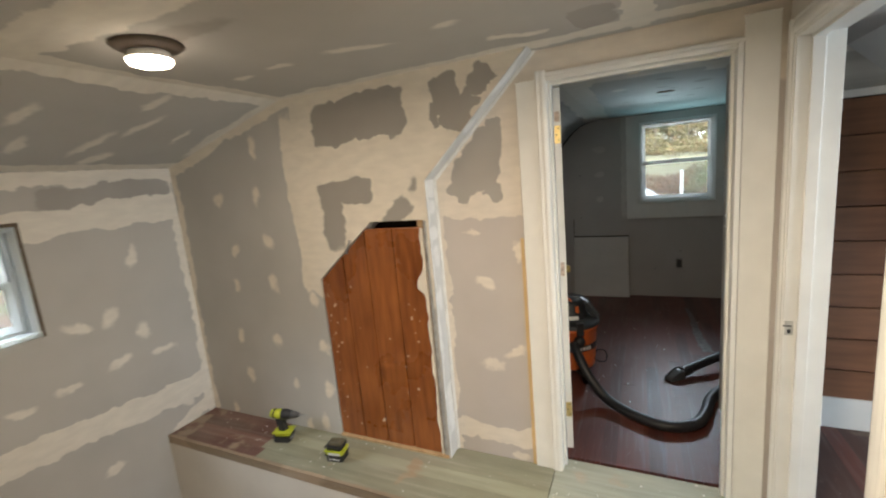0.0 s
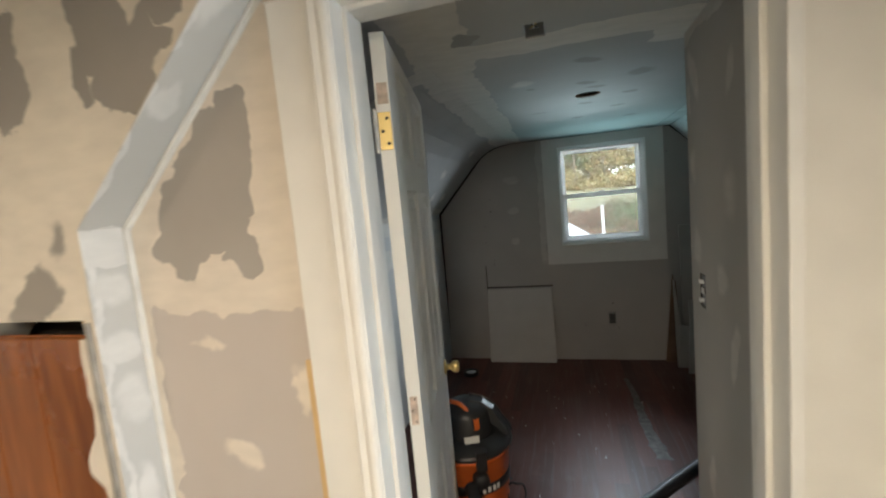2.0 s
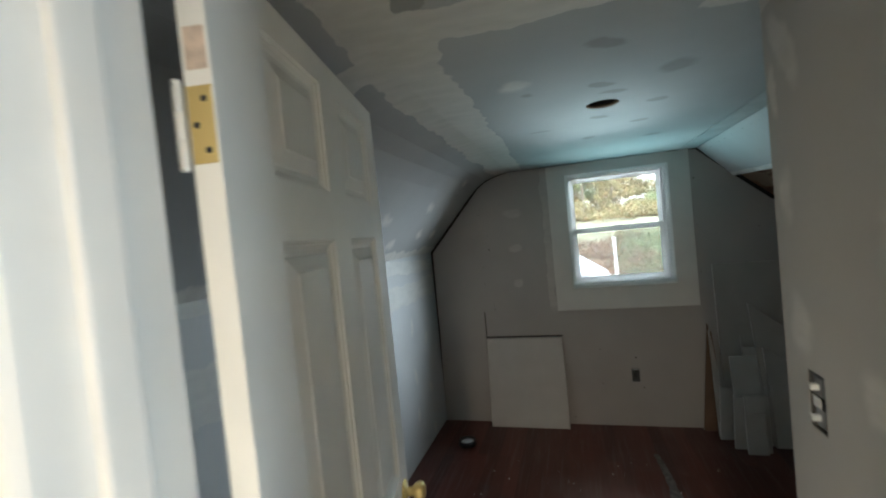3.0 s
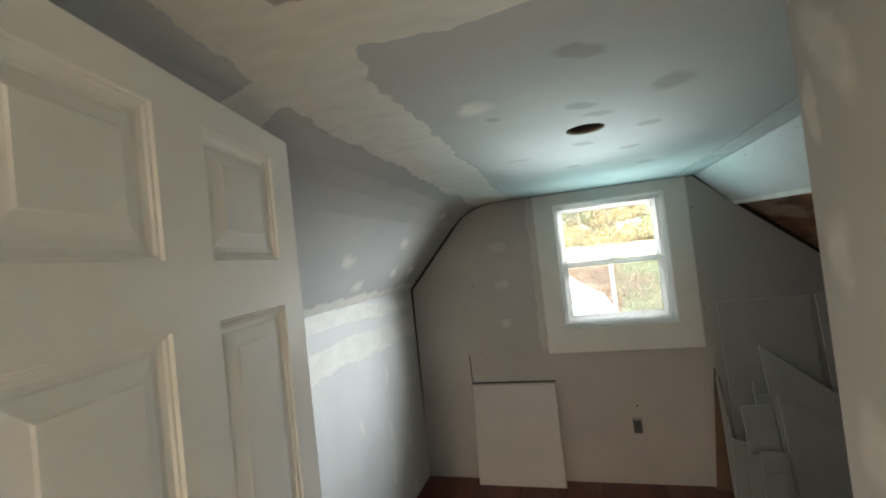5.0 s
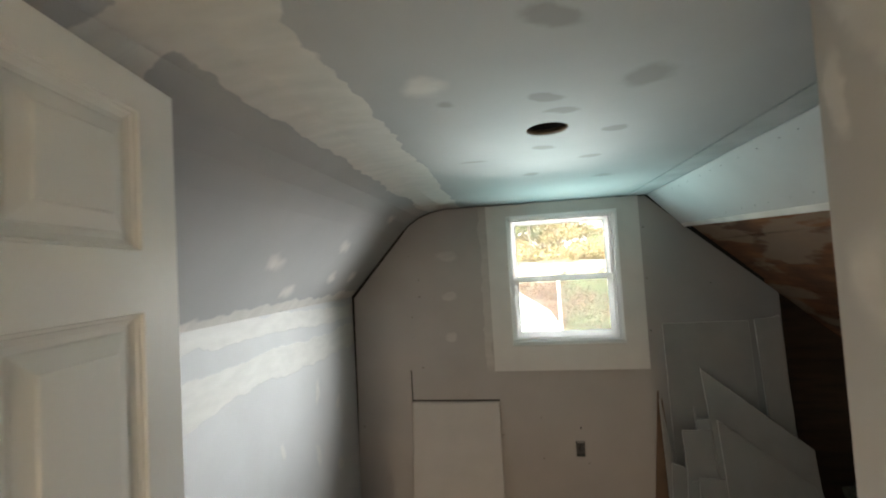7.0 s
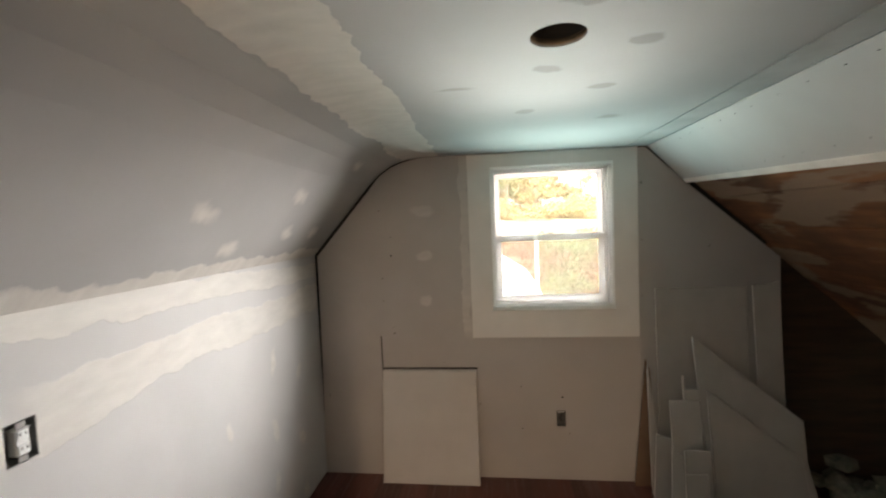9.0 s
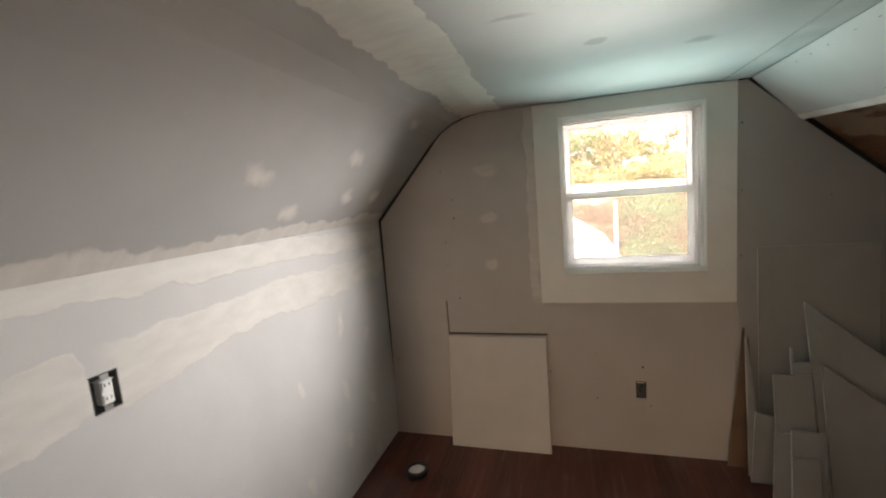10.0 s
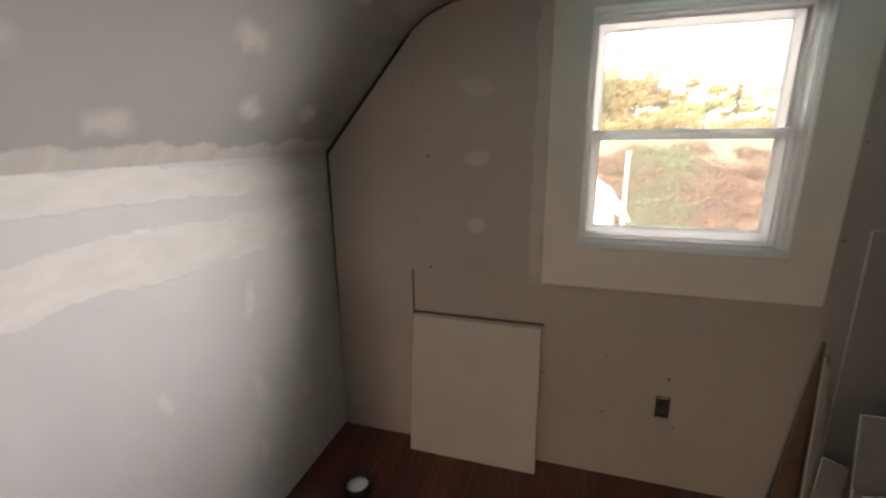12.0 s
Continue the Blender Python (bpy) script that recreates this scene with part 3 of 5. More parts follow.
# right-hand roof slope, unfinished
bm = bmesh.new()
vs = [bm.verts.new(c) for c in ((1.10, 5.728, 2.116), (1.315, 5.728, 1.888), (1.105, 5.728, 2.128), (1.325, 5.728, 1.896), (1.10, 3.28, 2.116), (1.41, 3.28, 1.80), (1.105, 3.28, 2.128), (1.42, 3.28, 1.808))]
for q in ((0, 1, 5, 4), (2, 3, 7, 6), (0, 1, 3, 2), (4, 5, 7, 6), (0, 2, 6, 4), (1, 3, 7, 5)):
    bm.faces.new([vs[k] for k in q])
slope_board = structure("slope_board", bm, M_NEWBOARD, "single strip of clean wallboard screwed to the roof slope", "wallboard")
bm = bmesh.new()
vs = [bm.verts.new(c) for c in ((1.295, 5.726, 1.905), (1.317, 5.726, 1.882), (1.385, 3.28, 1.822), (1.412, 3.28, 1.794), (1.297, 5.726, 1.909), (1.321, 5.726, 1.886), (1.387, 3.28, 1.826), (1.416, 3.28, 1.798))]
for q in ((0, 1, 3, 2), (4, 5, 7, 6), (0, 1, 5, 4), (2, 3, 7, 6), (0, 2, 6, 4), (1, 3, 7, 5)):
    bm.faces.new([vs[k] for k in q])
part("edge_strip", bm, GYPSUM, slope_board, "thin white factory edge")
screws = bmesh.new()
for k in range(18):
    y = 3.4 + k * 0.13 + random.uniform(-0.03, 0.03)
    for x in (1.125, 1.30):
        moved_one = lathe([(0, 0.001), (0.004, 0.001), (0.004, 0)], 8)
        moved(moved_one, Matrix.Translation((x, y, 2.116 - (x - 1.10) * (1.05 - 0.0125 * (y - 3.28)) - 0.0015)) @ pose(0, 0, 0, 180, 0, 0))
        me = bpy.data.meshes.new("t")
        moved_one.to_mesh(me)
        moved_one.free()
        screws.from_mesh(me)
        bpy.data.meshes.remove(me)
part("screw_heads", screws, BLACK, slope_board, "small dark drywall screw heads")
bm = bmesh.new()
prism(bm, [(1.05, 2.200), (3.05, 0.36), (3.05, 0.40), (1.05, 2.235)], "y", 3.28, 5.90)
deck = structure("roof_deck", bm, RAFTER, "bare brown roof boards over the open eave", "roof")
# boards of the deck, running with the roof's length
ex, ez = 2.0 / math.hypot(2.0, 1.84), -1.84 / math.hypot(2.0, 1.84)
rd, u = random.Random(8), 0.0
while u < 2.6:
    w, dip = rd.uniform(0.19, 0.26), rd.uniform(0.010, 0.016)
    q = [(u + 0.002, 0), (u + w - 0.002, 0), (u + w - 0.002, -dip), (u + 0.002, -dip)]
    bm = bmesh.new()
    prism(bm, [(1.05 + ex * a - ez * b, 2.199 + ez * a + ex * b) for a, b in q], "y", 3.285, 5.795)
    part("deck_board", bevel(bm, 0.003, 1), DECK, deck)
    u += w
bm = bmesh.new()
prism(bm, [(1.6, 1.64), (3.0, 0.36), (3.0, 0.27), (1.6, 1.55)], "y", 3.45, 3.495)
structure("rafters", bm, RAFTER, "dark old rafter in the open eave", "rafter")
# boards closing the eave, their dark colour standing in for its deep shade
structure("eave_end", boxes((1.80, 3.1, 5.80, 5.86, 0, 2.2)), RAFTER, "boarded end of the open eave, coloured dark for the shade there", "wall")
structure("eave_side", boxes((2.55, 2.60, 3.28, 5.80, 0, 0.9)), RAFTER, "boarding low under the roof, coloured dark for the eave's shade", "wall")

# ---- hall shell ----
bm = bmesh.new()
prism(bm, [(-2.95, 0), (-1.69, 0), (-1.69, 1.08), (-1.27, 1.43), (-0.925, 1.43), (-0.925, 0), (-0.893, 0), (-0.893, 1.64), (-0.27, 2.24), (-2.95, 2.24)], "y", HALL, RECESS + 0.02)
hall_front = structure("wall_hall_end", bm, M_HALL_F, "grey wallboard wall with pale joint compound patches", "wall")
bm = bmesh.new()
prism(bm, [(-0.893, 0), (-0.889, 0), (-0.889, 1.637), (-0.265, 2.24), (-0.27, 2.24), (-0.893, 1.64)], "y", HALL - 0.004, RECESS)
M_REVEAL = drywall("reveal_wallboard", "yz", seed=12.0, base=(0.57, 0.57, 0.555), mudcol=(0.72, 0.715, 0.70), jag=0.04, mud=[
    (2.31, 0.30, 0.035, 0.16, 0, 0.3), (2.30, 0.98, 0.03, 0.07, 0, 0.3, O), (2.32, 1.22, 0.04, 0.06, 10, 0.3, O), (2.30, 1.36, 0.05, 0.035, 0, 0.3, O), (2.31, 1.59, 0.07, 0.04, 0, 0.25), (2.29, 1.50, 0.04, 0.035, 20, 0.4, O),
    (2.27, 0.72, 0.02, 0.10, 0, 0.4, O), (2.30, 1.90, 0.035, 0.03, 0, 0.3, O), (2.28, 2.08, 0.03, 0.05, 0, 0.4, O), (2.258, 1.2, 0.008, 1.3, 0, 0.4)])
structure("corner_bead", bm, M_REVEAL, "grey mudded return of the wall along its bend", "trim")
bm = bmesh.new()
prism(bm, [(-0.8895, 0), (-0.878, 0), (-0.878, 1.630), (-0.252, 2.24), (-0.2645, 2.24), (-0.8895, 1.637)], "y", RECESS - 0.013, RECESS - 0.001)
structure("corner_mud_ridge", bevel(bm, 0.004), plain("white_corner_mud", (0.72, 0.71, 0.68), 0.8, vary=0.1, scale=13), "white ridge of compound in the inner corner", "trim")
structure("metal_corner_edge", bevel(boxes((-0.9245, -0.908, HALL - 0.007, HALL + 0.02, 0.02, 1.425)), 0.002, 1), plain("dull_zinc_edge", (0.38, 0.37, 0.35), 0.6, 0.3, vary=0.25, scale=25), "dull zinc edge of the wallboard beside the hatch", "trim")
bm = boxes((-0.93, -0.262, RECESS, 2.475, 0, 2.24), (-0.262, 0.537, RECESS, 2.475, 2.05, 2.24), (0.537, 0.70, RECESS, 2.475, 0, 2.24))
structure("wall_door", bm, M_RECESS, "mudded wallboard wall around the bedroom door", "wall")
bm = bmesh.new()
prism(bm, [(HX - 0.06, 1.865), (-1.82, 2.185), (1.0, 2.20), (1.0, 2.28), (-1.85, 2.27), (HX - 0.06, 1.95)], "y", -1.1, 2.44)
hall_ceiling = structure("ceiling_hall", bm, M_HALL_C, "taped wallboard ceiling bending down to a low side", "ceiling")
HW = (0.55, 1.335, 0.97, 1.59)
structure("wall_hall_side", boxes((HX - 0.16, HX, -1.1, 2.40, -2.6, 2.0)), M_HALL_L, "tall wallboard wall of the stairwell with joint compound bands", "wall")
cut(bpy.data.objects["wall_hall_side"], boxes((HX - 0.3, HX + 0.1, HW[0], HW[1], HW[2], HW[3])))
structure("wall_stairwell", boxes((HX, -0.45, 1.87, 1.885, -2.6, -0.025)), M_SIDE, "cream stairwell wall under the landing edge", "wall")
structure("wall_stairwell_side", boxes((-0.45, -0.435, -1.1, 1.885, -2.6, -0.025)), M_SIDE, "cream stairwell wall under the hall floor", "wall")
structure("wall_hall_back", boxes((HX - 0.16, 3.1, -1.2, -1.1, -2.6, 2.9)), M_SIDE, "plain cream wall closing the hall", "wall")
D2 = (1.52, 2.27, 2.035)
bm = boxes((RX, 0.80, D2[1] + 0.02, 2.37, 0, 2.24), (RX, 0.80, -1.1, D2[0] - 0.02, 0, 2.24), (RX, 0.80, D2[0] - 0.02, D2[1] + 0.02, D2[2] + 0.02, 2.24))
structure("wall_hall_east", bm, M_SIDE, "cream mudded wall with a doorway to another room", "wall")

# floors of the hall
structure("floor_hall", boxes((-0.45, 0.80, -1.1, 2.475, -0.2, -0.02), (HX, -0.45, 1.885, 2.475, -0.2, -0.02)), FLOOR_GREEN, "worn green painted floor boards of the hall", "floor")
structure("floor", boxes((LEFT - 0.2, 3.1, 2.475, 5.9, -0.2, -0.02)), RAFTER, "dark red-brown painted plank floor", "floor")
structure("floor_side_room", boxes((0.80, 3.1, -1.1, 3.215, -0.2, 0.0)), FLOOR_SIDE, "dull dark maroon floor of the side room", "floor")
structure("floor_below", boxes((HX - 0.16, 3.1, -1.2, 5.95, -2.75, -2.6)), FLOOR_GREY, "dark floor of the storey below", "floor")

# outer shell: roof slab and walls added out of view to block sun
structure("roof_over", boxes((HX - 0.4, 3.5, -1.5, 6.3, 2.9, 3.0)), RAFTER, "plain roof slab added out of view to block the sun", "roof")
bm = boxes((HX - 0.16, W0 - 0.01, 5.765, 5.90, -2.8, 2.9), (W1 + 0.01, 3.1, 5.87, 5.98, -2.8, 2.9), (W1 + 0.01, 1.75, 5.765, 5.87, -2.8, 2.9), (W0 - 0.01, W1 + 0.01, 5.765, 5.90, -2.8, WZ0 - 0.01), (W0 - 0.01, W1 + 0.01, 5.765, 5.90, WZ1 + 0.01, 2.9))
structure("wall_outer_north", bm, M_OUT, "outer gable wall of the house", "wall")
bm = boxes((HX - 0.16, HX - 0.02, 2.40, 5.90, -2.8, 2.9), (HX - 0.16, HX - 0.02, -1.1, 2.40, 2.0, 2.9))
structure("wall_outer_west", bm, M_OUT, "outer side wall of the house, added out of view to block the sun", "wall")
bm = boxes((3.1, 3.2, -1.2, 1.0, -2.8, 2.9), (3.1, 3.2, 2.3, 5.98, -2.8, 2.9), (3.1, 3.2, 1.0, 2.3, -2.8, 0.8), (3.1, 3.2, 1.0, 2.3, 2.0, 2.9))
structure("wall_outer_east", bm, M_OUT, "outer side wall of the house, added out of view to block the sun", "wall")
bm = bmesh.new()
prism(bm, [(1.03, 2.20), (2.9, 0.33), (2.9, 0.40), (1.06, 2.24)], "y", 2.45, 3.20)
structure("slope_side_room", bm, M_NEWBOARD, "pale sloped ceiling of the side room", "ceiling")
structure("ceiling_side_room", boxes((0.80, 3.1, -1.1, 3.215, 2.2, 2.28)), M_NEWBOARD, "pale ceiling of the side room", "ceiling")

# ---- doors, casings and windows ----
def moulding(width, depth):
    """Section of a moulded casing, width along u, depth along v."""
    w, d = width, depth
    return [(0, 0), (w, 0), (w, d * 0.6), (w * 0.93, d * 0.75), (w * 0.80, d * 0.62), (w * 0.62, d * 0.85), (w * 0.40, d), (w * 0.22, d * 0.92), (w * 0.12, d * 0.55), (0, d * 0.5)]


JL, JR, JH = -0.255, 0.495, 2.045
frame1 = empty("door_frame", pose(0, 0, 0), "white painted door frame with flat cream casing", "door frame")
frame1["kind"] = "structure"
part("casing", bevel(boxes((-0.40, -0.305, 2.345, RECESS, 0, 2.06)), 0.003), WHITE, frame1, "flat cream casing board")
bm = bmesh.new()
prism(bm, [(-0.305, RECESS), (JL - 0.004, RECESS), (JL - 0.004, 2.340), (-0.264, 2.337), (-0.272, 2.3355), (-0.279, 2.3365), (-0.284, 2.3385), (-0.290, 2.337), (-0.298, 2.3355), (-0.305, 2.338)], "z", 0, JH + 0.05)
part("edge_strip", bm, WHITE, frame1)
bm = bmesh.new()
prism(bm, [(JH + 0.020, RECESS), (JH + 0.040, RECESS), (JH + 0.040, 2.346), (JH + 0.034, 2.343), (JH + 0.026, 2.342), (JH + 0.020, 2.344)], "z", -0.30, 0.52)
moved(bm, Matrix(((0, 0, 1, 0), (0, 1, 0, 0), (1, 0, 0, 0), (0, 0, 0, 1))))
part("head_strip", bm, WHITE, frame1)
part("casing", bevel(boxes((0.519, 0.636, 2.345, RECESS, 0, 2.16)), 0.003), WHITE, frame1, "flat cream casing board")
part("jamb", bevel(boxes((JL - 0.018, JL, 2.345, 2.49, 0, JH + 0.018)), 0.002), WHITE, frame1)
part("jamb", bevel(boxes((JR, JR + 0.02, 2.333, 2.49, 0, JH + 0.018)), 0.002), WHITE, frame1)
part("head_jamb", bevel(boxes((JL, JR, 2.34, 2.49, JH, JH + 0.018)), 0.002), WHITE, frame1)
part("stop", bevel(boxes((JL, JL + 0.012, 2.395, 2.435, 0, JH)), 0.003), WHITE, frame1)
part("stop", bevel(boxes((JR - 0.012, JR, 2.395, 2.435, 0, JH)), 0.003), WHITE, frame1)
part("stop", bevel(boxes((JL + 0.012, JR - 0.012, 2.395, 2.435, JH - 0.012, JH)), 0.003), WHITE, frame1)
part("yellowed_edge", boxes((-0.422, -0.401, 2.358, RECESS + 0.001, 0, 1.30)), plain("old_yellow_paint", (0.66, 0.47, 0.24), 0.7), frame1, "strip of old yellow paint beside the casing")

# six-panel door leaf, hung on the jamb and standing open into the bedroom
LW, LT, LH = 0.790, 0.035, 2.042
leaf_m = Matrix.Translation((-0.226, 2.545, 0)) @ pose(0, 0, 0, 0, 0, 90 + 11.9)
door_1 = empty("door_1", leaf_m, "white six-panel door standing open into the bedroom", "door")
cols, rows_ = ((0.132, 0.365), (0.470, 0.70)), ((0.22, 0.80), (0.98, 1.668), (1.765, 1.985))
bm = bmesh.new()
xs = [0, cols[0][0], cols[0][1], cols[1][0], cols[1][1], LW]
zs = [0.012, rows_[0][0], rows_[0][1], rows_[1][0], rows_[1][1], rows_[2][0], rows_[2][1], LH]
for a in range(5):
    for b in range(7):
        if a in (1, 3) and b in (1, 3, 5):
            continue
        box(bm, xs[a], xs[a + 1], 0, LT, zs[b], zs[b + 1])
bmesh.ops.remove_doubles(bm, verts=bm.verts, dist=1e-5)
dup = {}
for f in list(bm.faces):
    key = tuple(round(c, 4) for c in f.calc_center_median())
    dup.setdefault(key, []).append(f)
bmesh.ops.delete(bm, geom=[f for fs in dup.values() if len(fs) > 1 for f in fs], context="FACES_ONLY")
part("body", bm, DOORWHITE, door_1)


def raised(x0, x1, z0, z1):
    """One panel: a sloped sticking round a raised field, on both faces."""
    bm = bmesh.new()
    for y, s in ((0, 1), (LT, -1)):
        rings = []
        for inset, depth in ((0, 0.0), (0.002, 0.005), (0.006, 0.006), (0.008, 0.010), (0.016, 0.014), (0.024, 0.0145), (0.027, 0.012), (0.050, 0.005), (0.053, 0.0025)):
            rings.append([bm.verts.new((x, y + s * depth, z)) for x, z in ((x0 + inset, z0 + inset), (x1 - inset, z0 + inset), (x1 - inset, z1 - inset), (x0 + inset, z1 - inset))])
        for a, b in zip(rings, rings[1:]):
            for k in range(4):
                bm.faces.new((a[k], a[(k + 1) % 4], b[(k + 1) % 4], b[k]))
        bm.faces.new(rings[-1])
    return bm


for c in cols:
    for r in rows_:
        part("panel", raised(*c, *r), DOORWHITE, door_1)
knob = lathe([(0, 0.0), (0.032, 0.0), (0.033, 0.006), (0.014, 0.010), (0.012, 0.026), (0.022, 0.034), (0.027, 0.046), (0.025, 0.058), (0.014, 0.064), (0, 0.065)], 28)
knob_ob = part("knob", moved(knob, Matrix.Translation((LW - 0.065, 0, 0.92)) @ pose(0, 0, 0, 90, 0, 0)), BRASS, door_1, "polished brass knob")
knob = lathe([(0, 0.0), (0.032, 0.0), (0.033, 0.006), (0.014, 0.010), (0.012, 0.026), (0.022, 0.034), (0.027, 0.046), (0.025, 0.058), (0.014, 0.064), (0, 0.065)], 28)
part("knob", moved(knob, Matrix.Translation((LW - 0.065, LT, 0.92)) @ pose(0, 0, 0, -90, 0, 0)), BRASS, door_1, "polished brass knob")
part("latch_plate", boxes((LW, LW + 0.002, 0.006, 0.029, 0.89, 0.95)), BRASS, door_1, "brass latch plate")
for z in (1.81, 0.26):
    hinge = part("hinge", bevel(boxes((-0.0025, -0.0003, 0.002, 0.033, z - 0.045, z + 0.045)), 0.001, 1), BRASS, door_1, "brass butt hinge with a white-painted barrel")
    pin = lathe([(0, -0.054), (0.005, -0.053), (0.006, -0.048), (0.0045, -0.046), (0.006, -0.045), (0.006, -0.016), (0.0052, -0.0155), (0.006, -0.015), (0.006, 0.015), (0.0052, 0.0155), (0.006, 0.016), (0.006, 0.045), (0.0045, 0.046), (0.006, 0.048), (0.005, 0.053), (0, 0.054)], 14)
    part("barrel", moved(pin, Matrix.Translation((-0.006, 0.041, z))), WHITE, hinge)
    for dz, dy in ((-0.03, 0.012), (0.0, 0.024), (0.03, 0.012)):
        sc = lathe([(0, 0.0012), (0.003, 0.0010), (0.0042, 0)], 10)
        part("screw", moved(sc, Matrix.Translation((-0.0025, dy, z + dz)) @ pose(0, 0, 0, 0, -90, 0)), BLACK, hinge)
BAREWOOD = plain("bare_door_wood", (0.60, 0.49, 0.41), 0.8, vary=0.25, scale=40)
part("bare_mortise", boxes((-0.0008, 0.0002, 0.004, 0.030, 1.875, 1.925)), BAREWOOD, door_1, "bare wood of an old hinge mortise")
old_m = part("bare_mortise", boxes((-0.0008, 0.0002, 0.010, 0.029, 1.055, 1.132)), BAREWOOD, door_1, "bare wood of an old hinge mortise")
for dz, dy in ((1.063, 0.016), (1.094, 0.024), (1.125, 0.016)):
    part("screw_hole", moved(lathe([(0, 0.0006), (0.002, 0.0005), (0.0026, 0)], 10), Matrix.Translation((-0.0009, dy, dz)) @ pose(0, 0, 0, 0, -90, 0)), BLACK, old_m)

# doorway to the side room
frame2 = empty("side_door_frame", pose(0, 0, 0), "white moulded door frame of the side room", "door frame")
frame2["kind"] = "structure"
y1 = D2[1]
bm = bmesh.new()
prism(bm, [(RX - v, y1 + 0.006 + u) for u, v in moulding(0.062, 0.018)], "z", 0, D2[2] + 0.066)
part("casing", bm, WHITE, frame2)
bm = bmesh.new()
prism(bm, [(RX - v, D2[0] - 0.006 - u) for u, v in moulding(0.062, 0.018)], "z", 0, D2[2] + 0.066)
part("casing", bm, WHITE, frame2)
bm = bmesh.new()
prof2 = [(RX - v, D2[2] + 0.006 + u) for u, v in moulding(0.062, 0.018)]
prism(bm, prof2, "y", D2[0] - 0.005, y1 + 0.005)
part("head_casing", bm, WHITE, frame2)
part("jamb", bevel(boxes((RX - 0.003, 0.803, y1, y1 + 0.019, 0, D2[2] + 0.018)), 0.002), WHITE, frame2)
part("jamb", bevel(boxes((RX - 0.003, 0.803, D2[0] - 0.019, D2[0], 0, D2[2] + 0.018)), 0.002), WHITE, frame2)
part("head_jamb", bevel(boxes((RX - 0.003, 0.803, D2[0], y1, D2[2], D2[2] + 0.018)), 0.002), WHITE, frame2)
part("stop", bevel(boxes((0.705, 0.745, y1 - 0.012, y1, 0, D2[2] - 0.012)), 0.003), WHITE, frame2)
part("stop", bevel(boxes((0.705, 0.745, D2[0], y1, D2[2] - 0.012, D2[2])), 0.003), WHITE, frame2)
strike = part("strike_plate", bevel(boxes((0.668, 0.696, y1 - 0.0018, y1, 0.895, 0.955)), 0.0008, 1), plain("painted_strike_steel", (0.52, 0.51, 0.48), 0.4, 0.3, vary=0.2, scale=40), frame2, "worn steel strike plate")
part("latch_hole", boxes((0.676, 0.688, y1 - 0.0024, y1 - 0.0019, 0.903, 0.920)), BLACK, strike)
part("latch_hole", boxes((0.662, 0.690, y1 - 0.0024, y1 - 0.0019, 0.932, 0.937)), BLACK, strike)

# side room: brown planks over a white baseboard
clad = structure("wall_planks", boxes((0.80, 2.6, 3.206, 3.214, 0.13, 1.87)), RAFTER, "brown horizontal plank wall of the side room", "wall")
zz = 0.175
while zz < 1.84:
    h = min(0.187, 1.86 - zz)
    part("plank", bevel(boxes((0.80, 2.6, 3.190, 3.206, zz + 0.0025, zz + h - 0.0025)), 0.003, 1), CLAD, clad)
    zz += h
structure("baseboard", bevel(boxes((0.80, 2.6, 3.184, 3.2145, 0.0, 0.190)), 0.004), WHITE, "white painted baseboard under brown planks", "baseboard")
structure("trim_side_room", bevel(boxes((0.80, 2.6, 3.186, 3.2145, 1.862, 1.902)), 0.004), WHITE, "white strip capping the plank wall", "trim")


def sash_window(name, m, w, h, split, label):
    """A double-hung window, its face in xz, looking along -y, origin at the lower left."""
    win = empty(name, m, label, "window")
    win["kind"] = "structure"

    def ring(x0, x1, z0, z1, t, y0, y1, bw=0.003, bottom=None):
        b = bottom or t
        bm = boxes((x0, x0 + t, y0, y1, z0, z1), (x1 - t, x1, y0, y1, z0, z1))
        box(bm, x0 + t, x1 - t, y0, y1, z0, z0 + b)
        box(bm, x0 + t, x1 - t, y0, y1, z1 - t, z1)
        return bm
    part("window_frame", joined(ring(0, w, 0, h, 0.016, -0.014, 0.168), ring(0.016, w - 0.016, 0.016, h - 0.016, 0.010, 0.004, 0.030), ring(0.016, w - 0.016, 0.016, h - 0.016, 0.014, 0.085, 0.168)), SASH, win)
    up = part("upper_sash", joined(ring(0.03, w - 0.03, split - 0.02, h - 0.03, 0.026, 0.134, 0.164, bottom=0.034), ring(0.056, w - 0.056, split + 0.014, h - 0.056, 0.006, 0.140, 0.158)), SASH, win)
    lo = part("lower_sash", joined(ring(0.03, w - 0.03, 0.03, split + 0.018, 0.028, 0.098, 0.128, bottom=0.034), ring(0.058, w - 0.058, 0.064, split - 0.010, 0.006, 0.104, 0.122)), SASH, win)
    part("lift_rail", bevel(boxes((0.036, w - 0.036, 0.086, 0.100, split + 0.008, split + 0.020)), 0.003), SASH, lo)
    part("sash_lock", bevel(boxes((w / 2 - 0.025, w / 2 + 0.025, 0.102, 0.127, split + 0.018, split + 0.028)), 0.003), SASH, lo)
    part("window_sill", bevel(boxes((-0.004, w + 0.004, -0.020, 0.012, -0.005, 0.022)), 0.003), SASH, win)
    a = part("pane", boxes((0.060, w - 0.060, 0.148, 0.150, split + 0.018, h - 0.060)), GLASS, up)
    b = part("pane", boxes((0.062, w - 0.062, 0.112, 0.114, 0.068, split - 0.008)), DUST_VEILED, lo)
    sc = part("insect_screen", boxes((0.035, w - 0.035, 0.1665, 0.167, 0.032, split + 0.004)), SCREEN, win, "fine grey insect screen over the lower half")
    a.visible_shadow = b.visible_shadow = sc.visible_shadow = False
    return win


